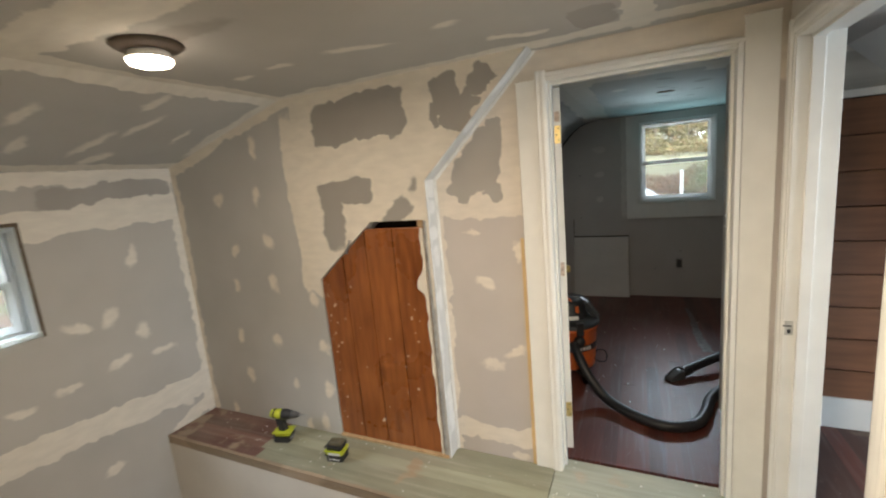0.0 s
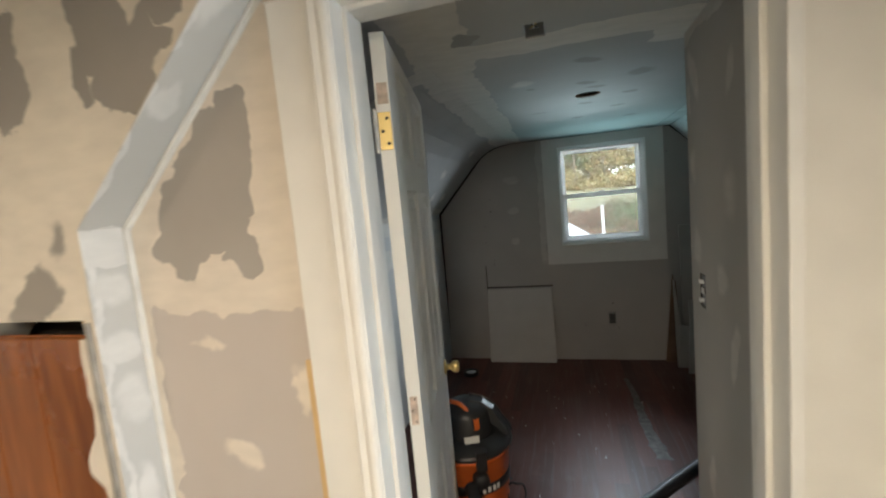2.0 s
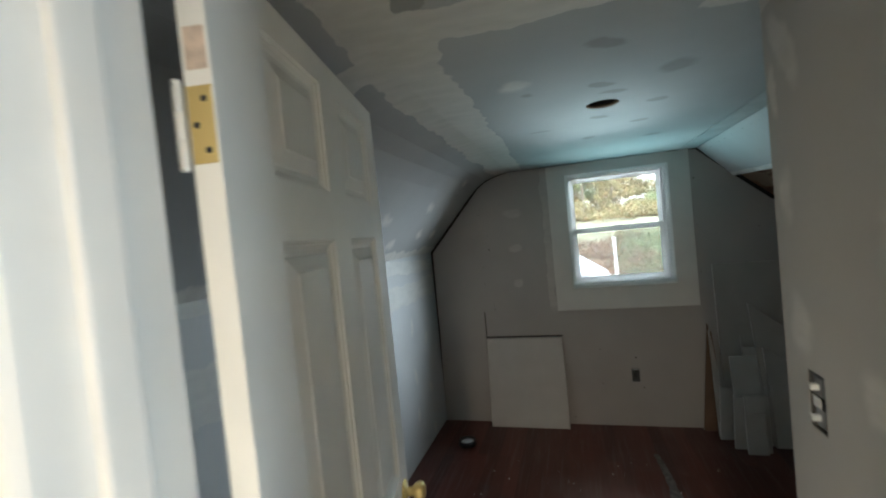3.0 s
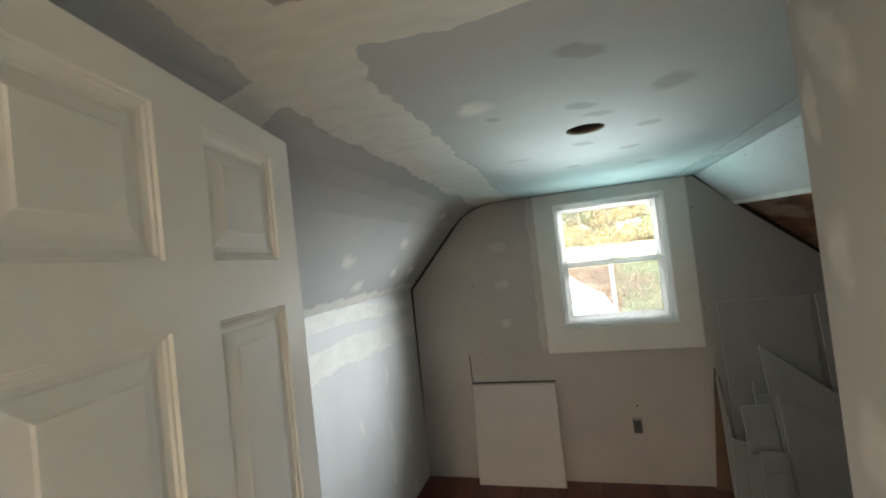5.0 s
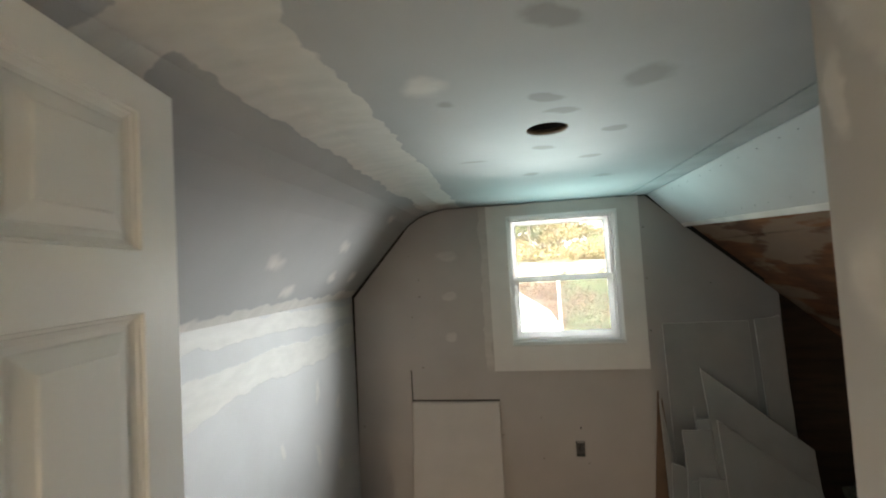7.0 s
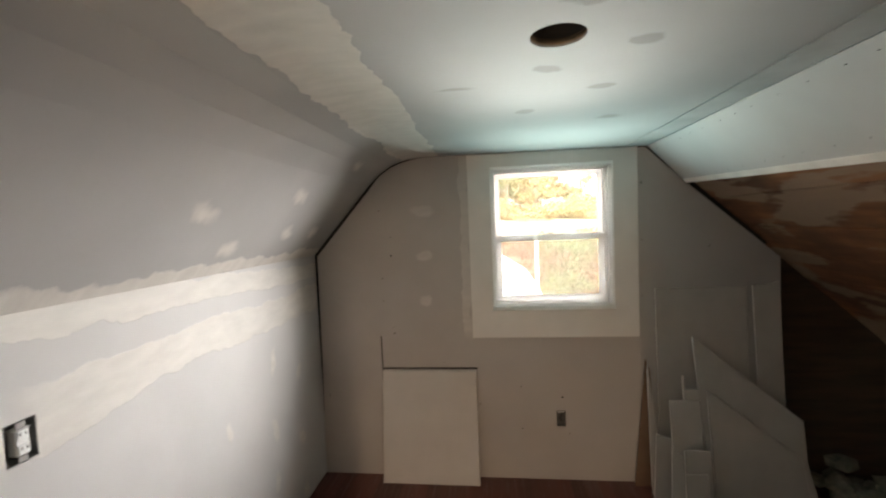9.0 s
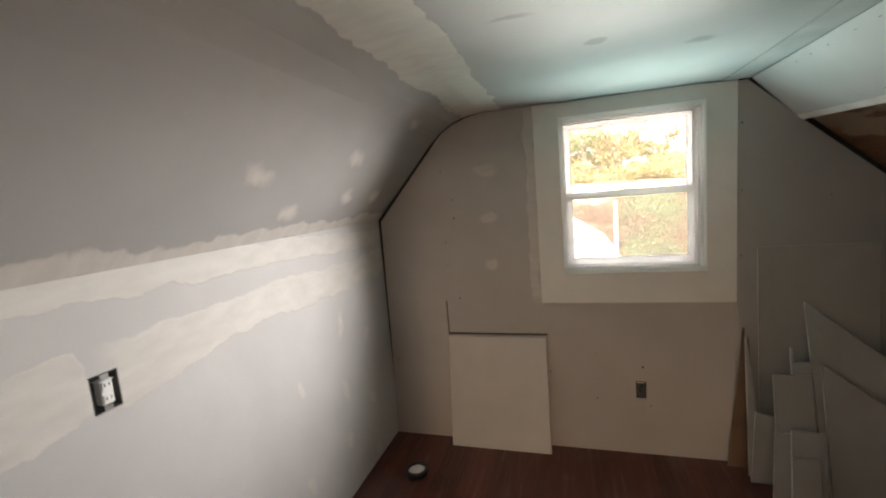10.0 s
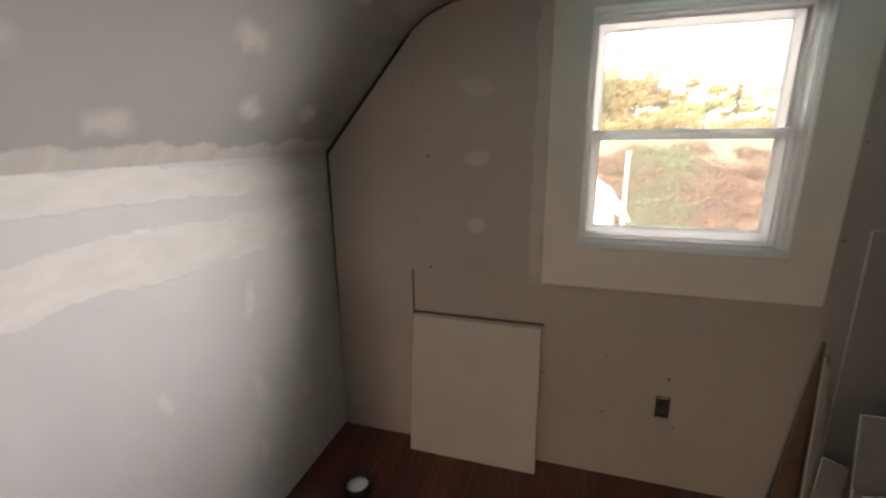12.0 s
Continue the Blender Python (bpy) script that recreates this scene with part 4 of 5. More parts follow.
sash_window("window_1", pose(W0, FAR, WZ0), W1 - W0, WZ1 - WZ0, 0.450, "white vinyl double-hung window looking onto a hillside")
sash_window("window_2", pose(HX, HW[0], HW[2], 0, 0, 90), HW[1] - HW[0], HW[3] - HW[2], 0.30, "small white window low in the stairwell wall")
bm = boxes((HX, HX + 0.006, HW[0] - 0.03, HW[0], HW[2] - 0.012, HW[3] + 0.02), (HX, HX + 0.006, HW[1], HW[1] + 0.022, HW[2] - 0.012, HW[3] + 0.02), (HX, HX + 0.006, HW[0], HW[1], HW[3], HW[3] + 0.02))
structure("window_gap", bm, plain("dark_raw_gap", (0.12, 0.09, 0.06), 0.9), "dark rough edge of wallboard round the small window", "trim")

# low hatch of orange planks to the eave
hatch = empty("eave_hatch", pose(0, 0, 0), "orange-brown varnished plank hatch with a clipped corner", "hatch door")
xs = [-1.685, -1.50, -1.325, -1.135, -0.945]
for a, b in zip(xs, xs[1:]):
    def top(x):
        return min(1.385, 1.07 + (x + 1.69) * 0.833)
    pts = [(a + 0.003, 0.02), (b - 0.003, 0.02), (b - 0.003, top(b)), (a + 0.003, top(a))]
    if a < -1.31 < b:
        pts = [(a + 0.003, 0.02), (b - 0.003, 0.02), (b - 0.003, 1.385), (-1.312, 1.385), (a + 0.003, top(a))]
    bm = bmesh.new()
    prism(bm, pts, "y", HALL + 0.004, HALL + 0.024)
    part("plank", bevel(bm, 0.004), HATCH, hatch)
bm = bmesh.new()
edge, k = [(-0.945, 0.02)], 0
rnd = random.Random(4)
while k <= 40:
    z = 0.02 + k * 1.365 / 40
    w = 0.008 + rnd.random() * 0.016 + (0.055 if 1.0 < z < 1.13 else 0) * math.sin((z - 1.0) / 0.13 * math.pi)
    edge.append((-0.935 - max(0.004, w), z))
    k += 1
edge.append((-0.934, 1.385))
edge.append((-0.934, 0.02))
prism(bm, edge[1:], "y", HALL - 0.002, HALL + 0.0035)
part("mud_smear", bm, plain("dried_mud", (0.78, 0.72, 0.63), 0.85), hatch, "ragged smear of dried joint compound")
part("turn_button", bevel(moved(boxes((-0.008, 0.008, -0.008, 0, -0.045, 0.045)), Matrix.Translation((-1.445, HALL + 0.003, 1.285)) @ pose(0, 0, 0, 0, 28, 0)), 0.002), STEEL, hatch, "small grey metal turn button")
# thin near-black sheet in place of the unlit eave space
structure("hatch_void", boxes((-1.75, -0.90, 2.43, 2.44, 0, 1.5)), PAINTED_DARK, "near-black sheet put in as the shade of the eave behind the hatch", "cavity")
structure("hatch_stud", boxes((-0.98, -0.93, HALL + 0.03, HALL + 0.07, 0, 1.43)), PINE, "pale stud showing above the hatch", "stud")
structure("hatch_sill", bevel(boxes((-1.69, -0.90, HALL - 0.012, HALL + 0.02, 0.0, 0.018)), 0.003), PINE, "pale strip under the hatch", "trim")
splat = bmesh.new()
for k in range(46):
    x, z = rnd.choice((rnd.uniform(-1.67, -0.98), rnd.uniform(-1.67, -1.6))), rnd.uniform(0.1, 1.05)
    r = rnd.uniform(0.003, 0.009)
    me = bpy.data.meshes.new("t")
    b = lathe([(0, 0.0015), (r * 0.7, 0.001), (r, 0)], 7)
    moved(b, Matrix.Translation((x, HALL + 0.0042, z)) @ pose(0, 0, 0, 90, 0, 0) @ Matrix.Diagonal((1, rnd.uniform(0.6, 1.7), 1, 1)))
    b.to_mesh(me)
    b.free()
    splat.from_mesh(me)
    bpy.data.meshes.remove(me)
sp = part("mud_spots", splat, plain("mud_fleck", (0.62, 0.45, 0.33), 0.8), hatch, "flecks of dried joint compound")
sp["kind"] = "stuff"

# hall lamps: the real one at the left, and one added out of view
GLOW = glowing("lamp_diffuser", LAMP_COL, 5.0)
RING = plain("brown_paint_ring", (0.10, 0.075, 0.055), 0.7)


def ceiling_lamp(lx, ly):
    lamp = empty("ceiling_lamp", pose(lx, ly, 2.195), "round flush ceiling lamp, lit, with a dark collar; the brighter one is added", "ceiling lamp", "hall ceiling lamps")
    part("collar", lathe([(0, 0.004), (0.110, 0.004), (0.112, -0.012), (0.100, -0.022), (0.08, -0.03), (0, -0.03)], 40), RING, lamp, "dark ring against the ceiling")
    part("rim", lathe([(0.058, -0.03), (0.064, -0.034), (0.070, -0.056), (0.068, -0.058), (0.058, -0.03)], 40), WHITE, lamp)
    part("diffuser", lathe([(0.0685, -0.056), (0.068, -0.064), (0.060, -0.074), (0.035, -0.081), (0, -0.083)], 40), GLOW, lamp, "glowing white diffuser")


for lx, ly, watts in KNOWN_AND_ADDED_LAMPS:
    ceiling_lamp(lx, ly)

# ---- electrical fittings ----
GALV = plain("dull_box_steel", (0.12, 0.12, 0.115), 0.6, 0.6)


def steel_box(name, m, w, h, d, label):
    """An open metal box let into a wall, its mouth in xz looking along -y."""
    e = empty(name, m, label, "electrical box")
    t = 0.002
    bm = boxes((-w / 2, w / 2, d - t, d, -h / 2, h / 2), (-w / 2, -w / 2 + t, 0, d - t, -h / 2, h / 2), (w / 2 - t, w / 2, 0, d - t, -h / 2, h / 2))
    box(bm, -w / 2 + t, w / 2 - t, 0, d - t, -h / 2, -h / 2 + t)
    box(bm, -w / 2 + t, w / 2 - t, 0, d - t, h / 2 - t, h / 2)
    part("box", bm, GALV, e)
    return e


b = steel_box("outlet_box", pose(0.549, FAR + 0.001, 0.4085), 0.056, 0.104, 0.033, "empty metal electrical box sunk in the end wall")
part("cable", tube([(0.0, 0.028, 0.05), (0.005, 0.018, 0.02), (-0.008, 0.012, -0.005), (0.006, 0.010, -0.02)], 0.004), BLACK, b)
part("ear", bevel(boxes((-0.022, 0.022, -0.002, 0.0005, 0.040, 0.050)), 0.001, 1), STEEL, b)

side_box = steel_box("receptacle_box", pose(LEFT - 0.001, 3.9065, 1.19, 0, 0, 90), 0.074, 0.106, 0.05, "metal electrical box with a white duplex receptacle")
rec = part("receptacle", bevel(boxes((-0.017, 0.017, -0.006, 0.02, -0.034, 0.034)), 0.003), VINYL, side_box, "white duplex receptacle")
for dz in (-0.019, 0.019):
    part("socket_face", bevel(boxes((-0.0135, 0.0135, -0.0085, -0.0055, dz - 0.013, dz + 0.013)), 0.002), VINYL, rec)
    for dx in (-0.006, 0.006):
        part("slot", boxes((dx - 0.0012, dx + 0.0012, -0.0092, -0.0084, dz - 0.001, dz + 0.008)), BLACK, rec)
for s in (-1, 1):
    part("strap", bevel(boxes((-0.012, 0.012, -0.003, -0.001, s * 0.0435 - 0.0085, s * 0.0435 + 0.0085)), 0.001, 1), STEEL, side_box)

sw = steel_box("switch_box", pose(PART + 0.001, 3.155, 1.245, 0, 0, -90), 0.058, 0.116, 0.038, "metal switch box in the partition without a cover")
for dz in (-0.032, 0.032):
    t = part("switch", bevel(boxes((-0.016, 0.016, 0.002, 0.02, dz - 0.02, dz + 0.02)), 0.002), GREY, sw, "bare grey toggle switch body")
    part("toggle", bevel(boxes((-0.004, 0.004, -0.012, 0.004, dz - 0.006, dz + 0.006)), 0.002), VINYL, t)
part("strap", bevel(boxes((-0.014, 0.014, -0.002, 0.0, -0.010, 0.010)), 0.001, 1), LABEL, sw)

jb = empty("ceiling_junction_box", pose(0.1075, 2.985, CEIL), "open metal junction box with wires in the ceiling", "electrical box")
w, d, h = 0.0325, 0.060, 0.06
bm = boxes((-w, w, -d, d, h - 0.002, h), (-w, -w + 0.002, -d, d, 0.001, h - 0.002), (w - 0.002, w, -d, d, 0.001, h - 0.002), (-w + 0.002, w - 0.002, -d, -d + 0.002, 0.001, h - 0.002), (-w + 0.002, w - 0.002, d - 0.002, d, 0.001, h - 0.002))
part("box", bm, STEEL, jb)
for k, mt in enumerate((BLACK, LABEL, BRASS)):
    part("wire", tube([(-0.02 + 0.014 * k, -0.04, 0.055), (-0.01 + 0.01 * k, -0.01, 0.02), (0.01 - 0.012 * k, 0.02, 0.012), (0.0, 0.04, 0.03)], 0.0022, 8), mt, jb)

can = empty("lamp_hole_can", pose(0.325, 4.04, CEIL), "dark round cut-out for a ceiling lamp, still empty", "lamp hole")
part("can", lathe([(0.0655, 0.004), (0.0655, 0.20), (0, 0.20), (0, 0.199), (0.0645, 0.199), (0.0645, 0.004), (0.0655, 0.004)], 40), PAINTED_DARK, can)
part("cut_edge", lathe([(0.066, 0.0005), (0.0645, 0.001), (0.0645, 0.014), (0.066, 0.014)], 40), plain("torn_board_edge", (0.42, 0.30, 0.20), 0.9), can, "raw brown edge of the cut board")


# ---- loose board ----
def sheet(name, outline, thick, m, label, group="", face=BOARDFACE):
    """An offcut of wallboard: a paper face on a gypsum core; outline in xz, standing on z = 0, its face looking along -y."""
    e = empty(name, m, label, "wallboard offcut", group)
    bm = bmesh.new()
    prism(bm, outline, "y", 0, thick)
    bevel(bm, 0.0015, 1)
    part("board", bm, face, e)
    bm = bmesh.new()
    for (u0, v0), (u1, v1) in zip(outline, outline[1:] + outline[:1]):
        d = Vector((u1 - u0, v1 - v0)).normalized()
        nrm = Vector((d.y, -d.x)) * 0.0012
        q = [(u0, v0), (u1, v1)]
        vs = [bm.verts.new((u + nrm.x, y, v + nrm.y)) for (u, v), y in ((q[0], 0.002), (q[1], 0.002), (q[1], thick - 0.002), (q[0], thick - 0.002))]
        bm.faces.new(vs)
    part("core_edge", bm, GYPSUM, e, "white gypsum edge")
    return e


def leaning(x, y, tilt, turn=0.0):
    return pose(x, y, 0.001, -tilt, 0, turn)


PANEL = plain("clean_panel_board", (0.50, 0.47, 0.437), 0.75, vary=0.04)
sheet("access_panel", [(0, 0), (0.638, 0), (0.632, 0.731), (0.008, 0.731)], 0.012, leaning(-0.622, 5.628, 6.6), "pale wallboard panel leaning against the end wall", face=PANEL)

G = "wallboard offcuts against the end wall"
for outline, x, y, tilt, text in (
        ([(0.02, 0), (0.55, 0), (0.519, 1.245), (0, 1.243)], 1.132, 5.708, 0.5, "large grey wallboard sheet leaning flat on the end wall"),
        ([(0.03, 0), (0.17, 0), (0.145, 1.278), (0.10, 1.262), (0, 1.253)], 1.685, 5.640, 3.4, "upright wallboard strip near the open eave"),
        ([(0.025, 0), (0.60, 0), (0.568, 0.15), (0.55, 0.263), (0.555, 0.494), (0, 0.973)], 1.324, 5.480, 11.3, "large slant-topped wallboard offcut leaning on the stack"),
        ([(0.0, 0), (0.50, 0), (0.466, 0.303), (0.002, 0.668)], 1.364, 5.455, 11.3, "slant-topped wallboard offcut in front of a larger one"),
        ([(0.0, 0), (0.16, 0), (0.172, 0.609), (0.005, 0.606)], 1.151, 5.460, 11.3, "small rectangular wallboard offcut leaning in the stack"),
        ([(0, 0), (0.085, 0), (0.085, 0.666), (0.008, 0.665), (0.006, 0.74), (0, 0.74)], 1.248, 5.482, 11.3, "notched wallboard strip behind a small offcut"),
        ([(0.0, 0), (0.075, 0), (0.096, 0.336), (0.060, 0.330), (0.03, 0.354)], 1.106, 5.420, 11.3, "short broken piece of wallboard in the stack"),
        ([(0.0, 0), (0.139, 0), (0.157, 0.365), (0.02, 0.370)], 1.168, 5.380, 11.3, "short pale wallboard piece in front of the stack"),
        ([(0.0, 0), (0.116, 0), (0.125, 0.258), (0.011, 0.257)], 1.160, 5.350, 11.3, "smallest wallboard piece in front of the stack"),
        ([(0.0, 0), (0.096, 0), (0.112, 0.355), (0.031, 0.384)], 1.056, 5.550, 6.8, "short wallboard piece standing at the end of the stack"),
        ([(0.001, 0), (0.020, 0), (0.042, 0.363), (0.012, 0.696), (0.0, 0.762)], 1.063, 5.600, 5.7, "thin pointed wallboard strip by the wall corner")):
    sheet("wallboard_offcut", outline, 0.012, leaning(x, y, tilt), text, G)
FIBRE = plain("brown_fibreboard", (0.17, 0.10, 0.062), 0.8, vary=0.2)
sheet("fibreboard_wedge", [(0, 0), (0.070, 0), (0.030, 0.36), (0.006, 0.745), (0, 0.75)], 0.006, leaning(1.085, 5.668, 3.2), "narrow brown fibreboard strip behind the wallboard pieces", face=FIBRE)
sheet("fibreboard_wedge", [(0, 0), (0.098, 0), (0.088, 0.80), (0.080, 0.803)], 0.006, leaning(0.985, 5.680, 2.4), "brown fibreboard wedge standing by the wall corner", face=FIBRE)

# scraps of insulation and plaster on the floor of the open eave
rq = random.Random(17)
bm = bmesh.new()
for _ in range(150):
    cx, cy = rq.uniform(1.92, 2.5), rq.uniform(4.3, 5.75)
    r = rq.uniform(0.02, 0.07)
    blob = bmesh.ops.create_icosphere(bm, subdivisions=1, radius=r)["verts"]
    lift = r * 0.4 + max(0.0, 0.16 - abs(cx - 2.25) * 0.5) * rq.random()
    for v in blob:
        v.co = Vector((v.co.x * rq.uniform(0.8, 1.5) + cx, v.co.y * rq.uniform(0.8, 1.5) + cy, max(-0.001, v.co.z * 0.6 + lift)))
scraps = link("eave_rubble", bm, plain("grey_green_insulation", (0.20, 0.19, 0.14), 0.95, vary=0.4, scale=20))
tagged(scraps, "grey-green scraps of old insulation and plaster", "rubble", kind="stuff")

# roll of joint tape on the floor
roll = empty("joint_tape_roll", pose(-0.765, 5.315, 0.001), "dark roll of tape with a white core lying on the floor", "tape roll")
part("tape", lathe([(0.052, 0.0), (0.068, 0.0), (0.070, 0.004), (0.070, 0.030), (0.068, 0.034), (0.052, 0.034), (0.052, 0.0)], 36), BLACK, roll)
part("core", lathe([(0, 0.0), (0.0515, 0.0), (0.0515, 0.018), (0.048, 0.020), (0, 0.019)], 36), LIDWHITE, roll, "white core disc")

# ---- shop vacuum ----
vac = empty("shop_vacuum", pose(-0.372, 3.535, 0), "orange and black shop vacuum standing behind the open door", "vacuum cleaner")
part("tank", lathe([(0, 0.09), (0.165, 0.09), (0.180, 0.10), (0.186, 0.16), (0.200, 0.40), (0.207, 0.405), (0.208, 0.428), (0, 0.428)], 48), ORANGE, vac, "orange plastic drum")
part("band", lathe([(0.1905, 0.245), (0.1945, 0.247), (0.1965, 0.295), (0.1935, 0.297), (0.180, 0.297), (0.180, 0.245)], 48), BLACK, vac)
part("lid", lathe([(0, 0.428), (0.214, 0.428), (0.220, 0.434), (0.219, 0.446), (0.205, 0.458), (0.165, 0.478), (0.125, 0.492), (0, 0.494)], 48), GLOSSBLACK, vac, "glossy black sloping drum lid")
part("motor_head", lathe([(0, 0.488), (0.140, 0.488), (0.138, 0.50), (0.126, 0.530), (0.120, 0.580), (0.106, 0.610), (0.07, 0.630), (0, 0.636)], 40), BLACK, vac, "black motor head")
wing = bmesh.new()
prism(wing, [(0.02, 0.645), (0.085, 0.632), (0.140, 0.596), (0.170, 0.545), (0.205, 0.500), (0.214, 0.468), (0.180, 0.470), (0.150, 0.505), (0.10, 0.535), (0.02, 0.55)], "y", -0.022, 0.040)
part("cord_bracket", bevel(wing, 0.007), GLOSSBLACK, vac, "glossy black curved bracket over the lid")
part("carry_handle", tube([(0.035, -0.085, 0.555), (0.028, -0.080, 0.61), (-0.02, -0.060, 0.643), (-0.09, -0.045, 0.640), (-0.125, -0.03, 0.585), (-0.12, -0.02, 0.52)], 0.011, 12), ORANGE, vac, "orange carrying handle")
part("switch_plate", bevel(moved(boxes((-0.014, 0.014, -0.004, 0.004, -0.026, 0.026)), Matrix.Translation((0.072, -0.101, 0.560)) @ pose(0, 0, 0, -4, 0, 35)), 0.002), ORANGE, vac)
part("label_plate", bevel(moved(boxes((-0.036, 0.036, -0.003, 0.003, -0.015, 0.015)), Matrix.Translation((0.052, -0.140, 0.503)) @ pose(0, 0, 0, -20, 0, 22)), 0.001, 1), LABEL, vac, "pale rating label")
for a in (-55, 55, 125, 235):
    m = pose(0, 0, 0, 0, 0, a)
    cb = part("caster_arm", bevel(moved(boxes((0.12, 0.238, -0.035, 0.035, 0.065, 0.105)), m), 0.012), BLACK, vac)
    wheel = lathe([(0, -0.014), (0.026, -0.014), (0.032, -0.009), (0.032, 0.009), (0.026, 0.014), (0, 0.014)], 22)
    part("caster_wheel", moved(wheel, m @ Matrix.Translation((0.218, 0, 0.033)) @ pose(0, 0, 0, 90, 0, 0)), BLACK, cb)
for a in (-62, 62):
    m = pose(0, 0, 0, 0, 0, a)
    part("latch", bevel(moved(boxes((0.196, 0.230, -0.025, 0.025, 0.385, 0.485)), m), 0.006), BLACK, vac)
for a in (-75, -60, -52, -44, -37):
    m = pose(0, 0, 0, 0, 0, a)
    part("logo_bar", bevel(moved(boxes((0.1905, 0.1975, -0.008, 0.008, 0.258, 0.284)), m), 0.001, 1), LABEL, vac, "pale bar of the maker's mark")
port = lathe([(0, 0), (0.036, 0), (0.038, 0.01), (0.036, 0.05), (0.030, 0.06), (0, 0.06)], 24)
part("hose_port", moved(port, Matrix.Translation((0.082, -0.170, 0.345)) @ pose(0, 0, 0, 90, 0, 26)), BLACK, vac)
cord = [(0.225 + 0.045 * math.cos(k * 0.7), -0.02 + 0.012 * math.sin(k * 2.1), 0.17 + 0.055 * math.sin(k * 0.7)) for k in range(26)]
part("cord", tube(cord, 0.0045, 8), BLACK, vac, "coiled black power cord")

hose = empty("vacuum_hose", pose(0, 0, 0), "ribbed black vacuum hose lying across the floor", "hose")
part("hose", tube([(-0.32, 3.315, 0.33), (-0.28, 3.24, 0.29), (-0.20, 3.16, 0.17), (-0.08, 3.08, 0.06), (0.07, 2.97, 0.036), (0.26, 2.885, 0.033), (0.42, 2.94, 0.033), (0.50, 3.08, 0.033), (0.56, 3.30, 0.03), (0.70, 3.52, 0.03), (0.95, 3.72, 0.03)], 0.030, 14, 0.005), BLACK, hose)

wand = empty("vacuum_wand", pose(0, 0, 0), "black vacuum wand with a grey floor nozzle", "vacuum wand")
part("tube", tube([(0.425, 3.63, 0.05), (0.62, 3.80, 0.09), (1.10, 4.22, 0.16)], 0.033, 16), BLACK, wand)
noz = bmesh.new()
prism(noz, [(-0.075, 0.0), (0.06, 0.0), (0.06, 0.066), (0.02, 0.070), (-0.06, 0.030)], "y", -0.032, 0.032)
moved(noz, Matrix.Translation((0.375, 3.587, 0.002)) @ pose(0, 0, 0, 0, 0, 41))
part("nozzle", bevel(noz, 0.008), plain("dark_grey_plastic", (0.07, 0.075, 0.08), 0.35), wand, "dark grey slanted nozzle")
part("collar", tube([(0.415, 3.621, 0.048), (0.47, 3.669, 0.059)], 0.037, 16), BLACK, wand)

# ---- tools on the landing ----
drill = empty("cordless_drill", pose(-2.045, 2.09, 0.0, 0, 0, 16), "lime and black cordless drill standing on its battery", "drill")
part("battery", bevel(boxes((-0.058, 0.052, -0.038, 0.038, 0.0, 0.042)), 0.008), BLACK, drill)
part("battery_clip", bevel(boxes((-0.050, 0.056, -0.036, 0.036, 0.043, 0.074)), 0.012), LIME, drill, "lime battery seat")
part("battery_latch", bevel(boxes((0.050, 0.058, -0.018, 0.018, 0.012, 0.036)), 0.003), GREY, drill)
hb = bmesh.new()
prism(hb, [(-0.024, 0.070), (0.022, 0.070), (0.014, 0.115), (0.010, 0.165), (-0.040, 0.165), (-0.034, 0.115)], "y", -0.017, 0.017)
part("grip", bevel(hb, 0.009), BLACK, drill)
axis = Matrix.Translation((0, 0, 0.192)) @ pose(0, 0, 0, 0, 94, 0)
part("motor_body", moved(lathe([(0, -0.072), (0.018, -0.070), (0.026, -0.064), (0.030, -0.052), (0.031, -0.02), (0.034, 0.012), (0, 0.012)], 28), axis), LIME, drill, "lime motor housing")
part("vent_band", moved(lathe([(0.0300, -0.044), (0.0325, -0.043), (0.0325, -0.034), (0.0305, -0.033)], 28), axis), BLACK, drill)
part("gear_case", moved(lathe([(0, 0.012), (0.035, 0.012), (0.035, 0.046), (0.030, 0.054), (0.029, 0.072), (0, 0.072)], 28), axis), BLACK, drill)
part("chuck", moved(lathe([(0, 0.073), (0.024, 0.073), (0.025, 0.080), (0.023, 0.105), (0.014, 0.126), (0.008, 0.130), (0, 0.130)], 24), axis), plain("dark_chuck", (0.06, 0.06, 0.062), 0.4), drill, "dark keyless chuck")
part("bit", moved(lathe([(0, 0.130), (0.0035, 0.130), (0.0035, 0.185), (0, 0.192)], 8), axis), STEEL, drill)
part("trigger", bevel(boxes((0.010, 0.030, -0.008, 0.008, 0.125, 0.158)), 0.004), BLACK, drill)

scr = empty("battery_pack", pose(-1.565, 2.045, 0.0, 0, 0, 8), "lime and black power tool battery lying on the landing", "battery")
part("case", bevel(boxes((-0.054, 0.054, -0.040, 0.040, 0.0, 0.044)), 0.007), BLACK, scr)
part("label_strip", bevel(boxes((-0.036, 0.044, -0.0425, -0.0395, 0.046, 0.064)), 0.001, 1), LABEL, scr, "pale printed strip")
part("band", bevel(boxes((-0.056, 0.056, -0.041, 0.041, 0.042, 0.070)), 0.008), LIME, scr, "lime stripe")
part("top", bevel(boxes((-0.050, 0.050, -0.036, 0.036, 0.070, 0.096)), 0.009), BLACK, scr)
hb = bmesh.new()
prism(hb, [(-0.046, 0.094), (0.044, 0.094), (0.050, 0.116), (0.030, 0.121), (-0.040, 0.112)], "y", -0.024, 0.024)
part("terminal", bevel(hb, 0.006), plain("dark_terminal", (0.10, 0.085, 0.05), 0.5), scr, "dark terminal block")
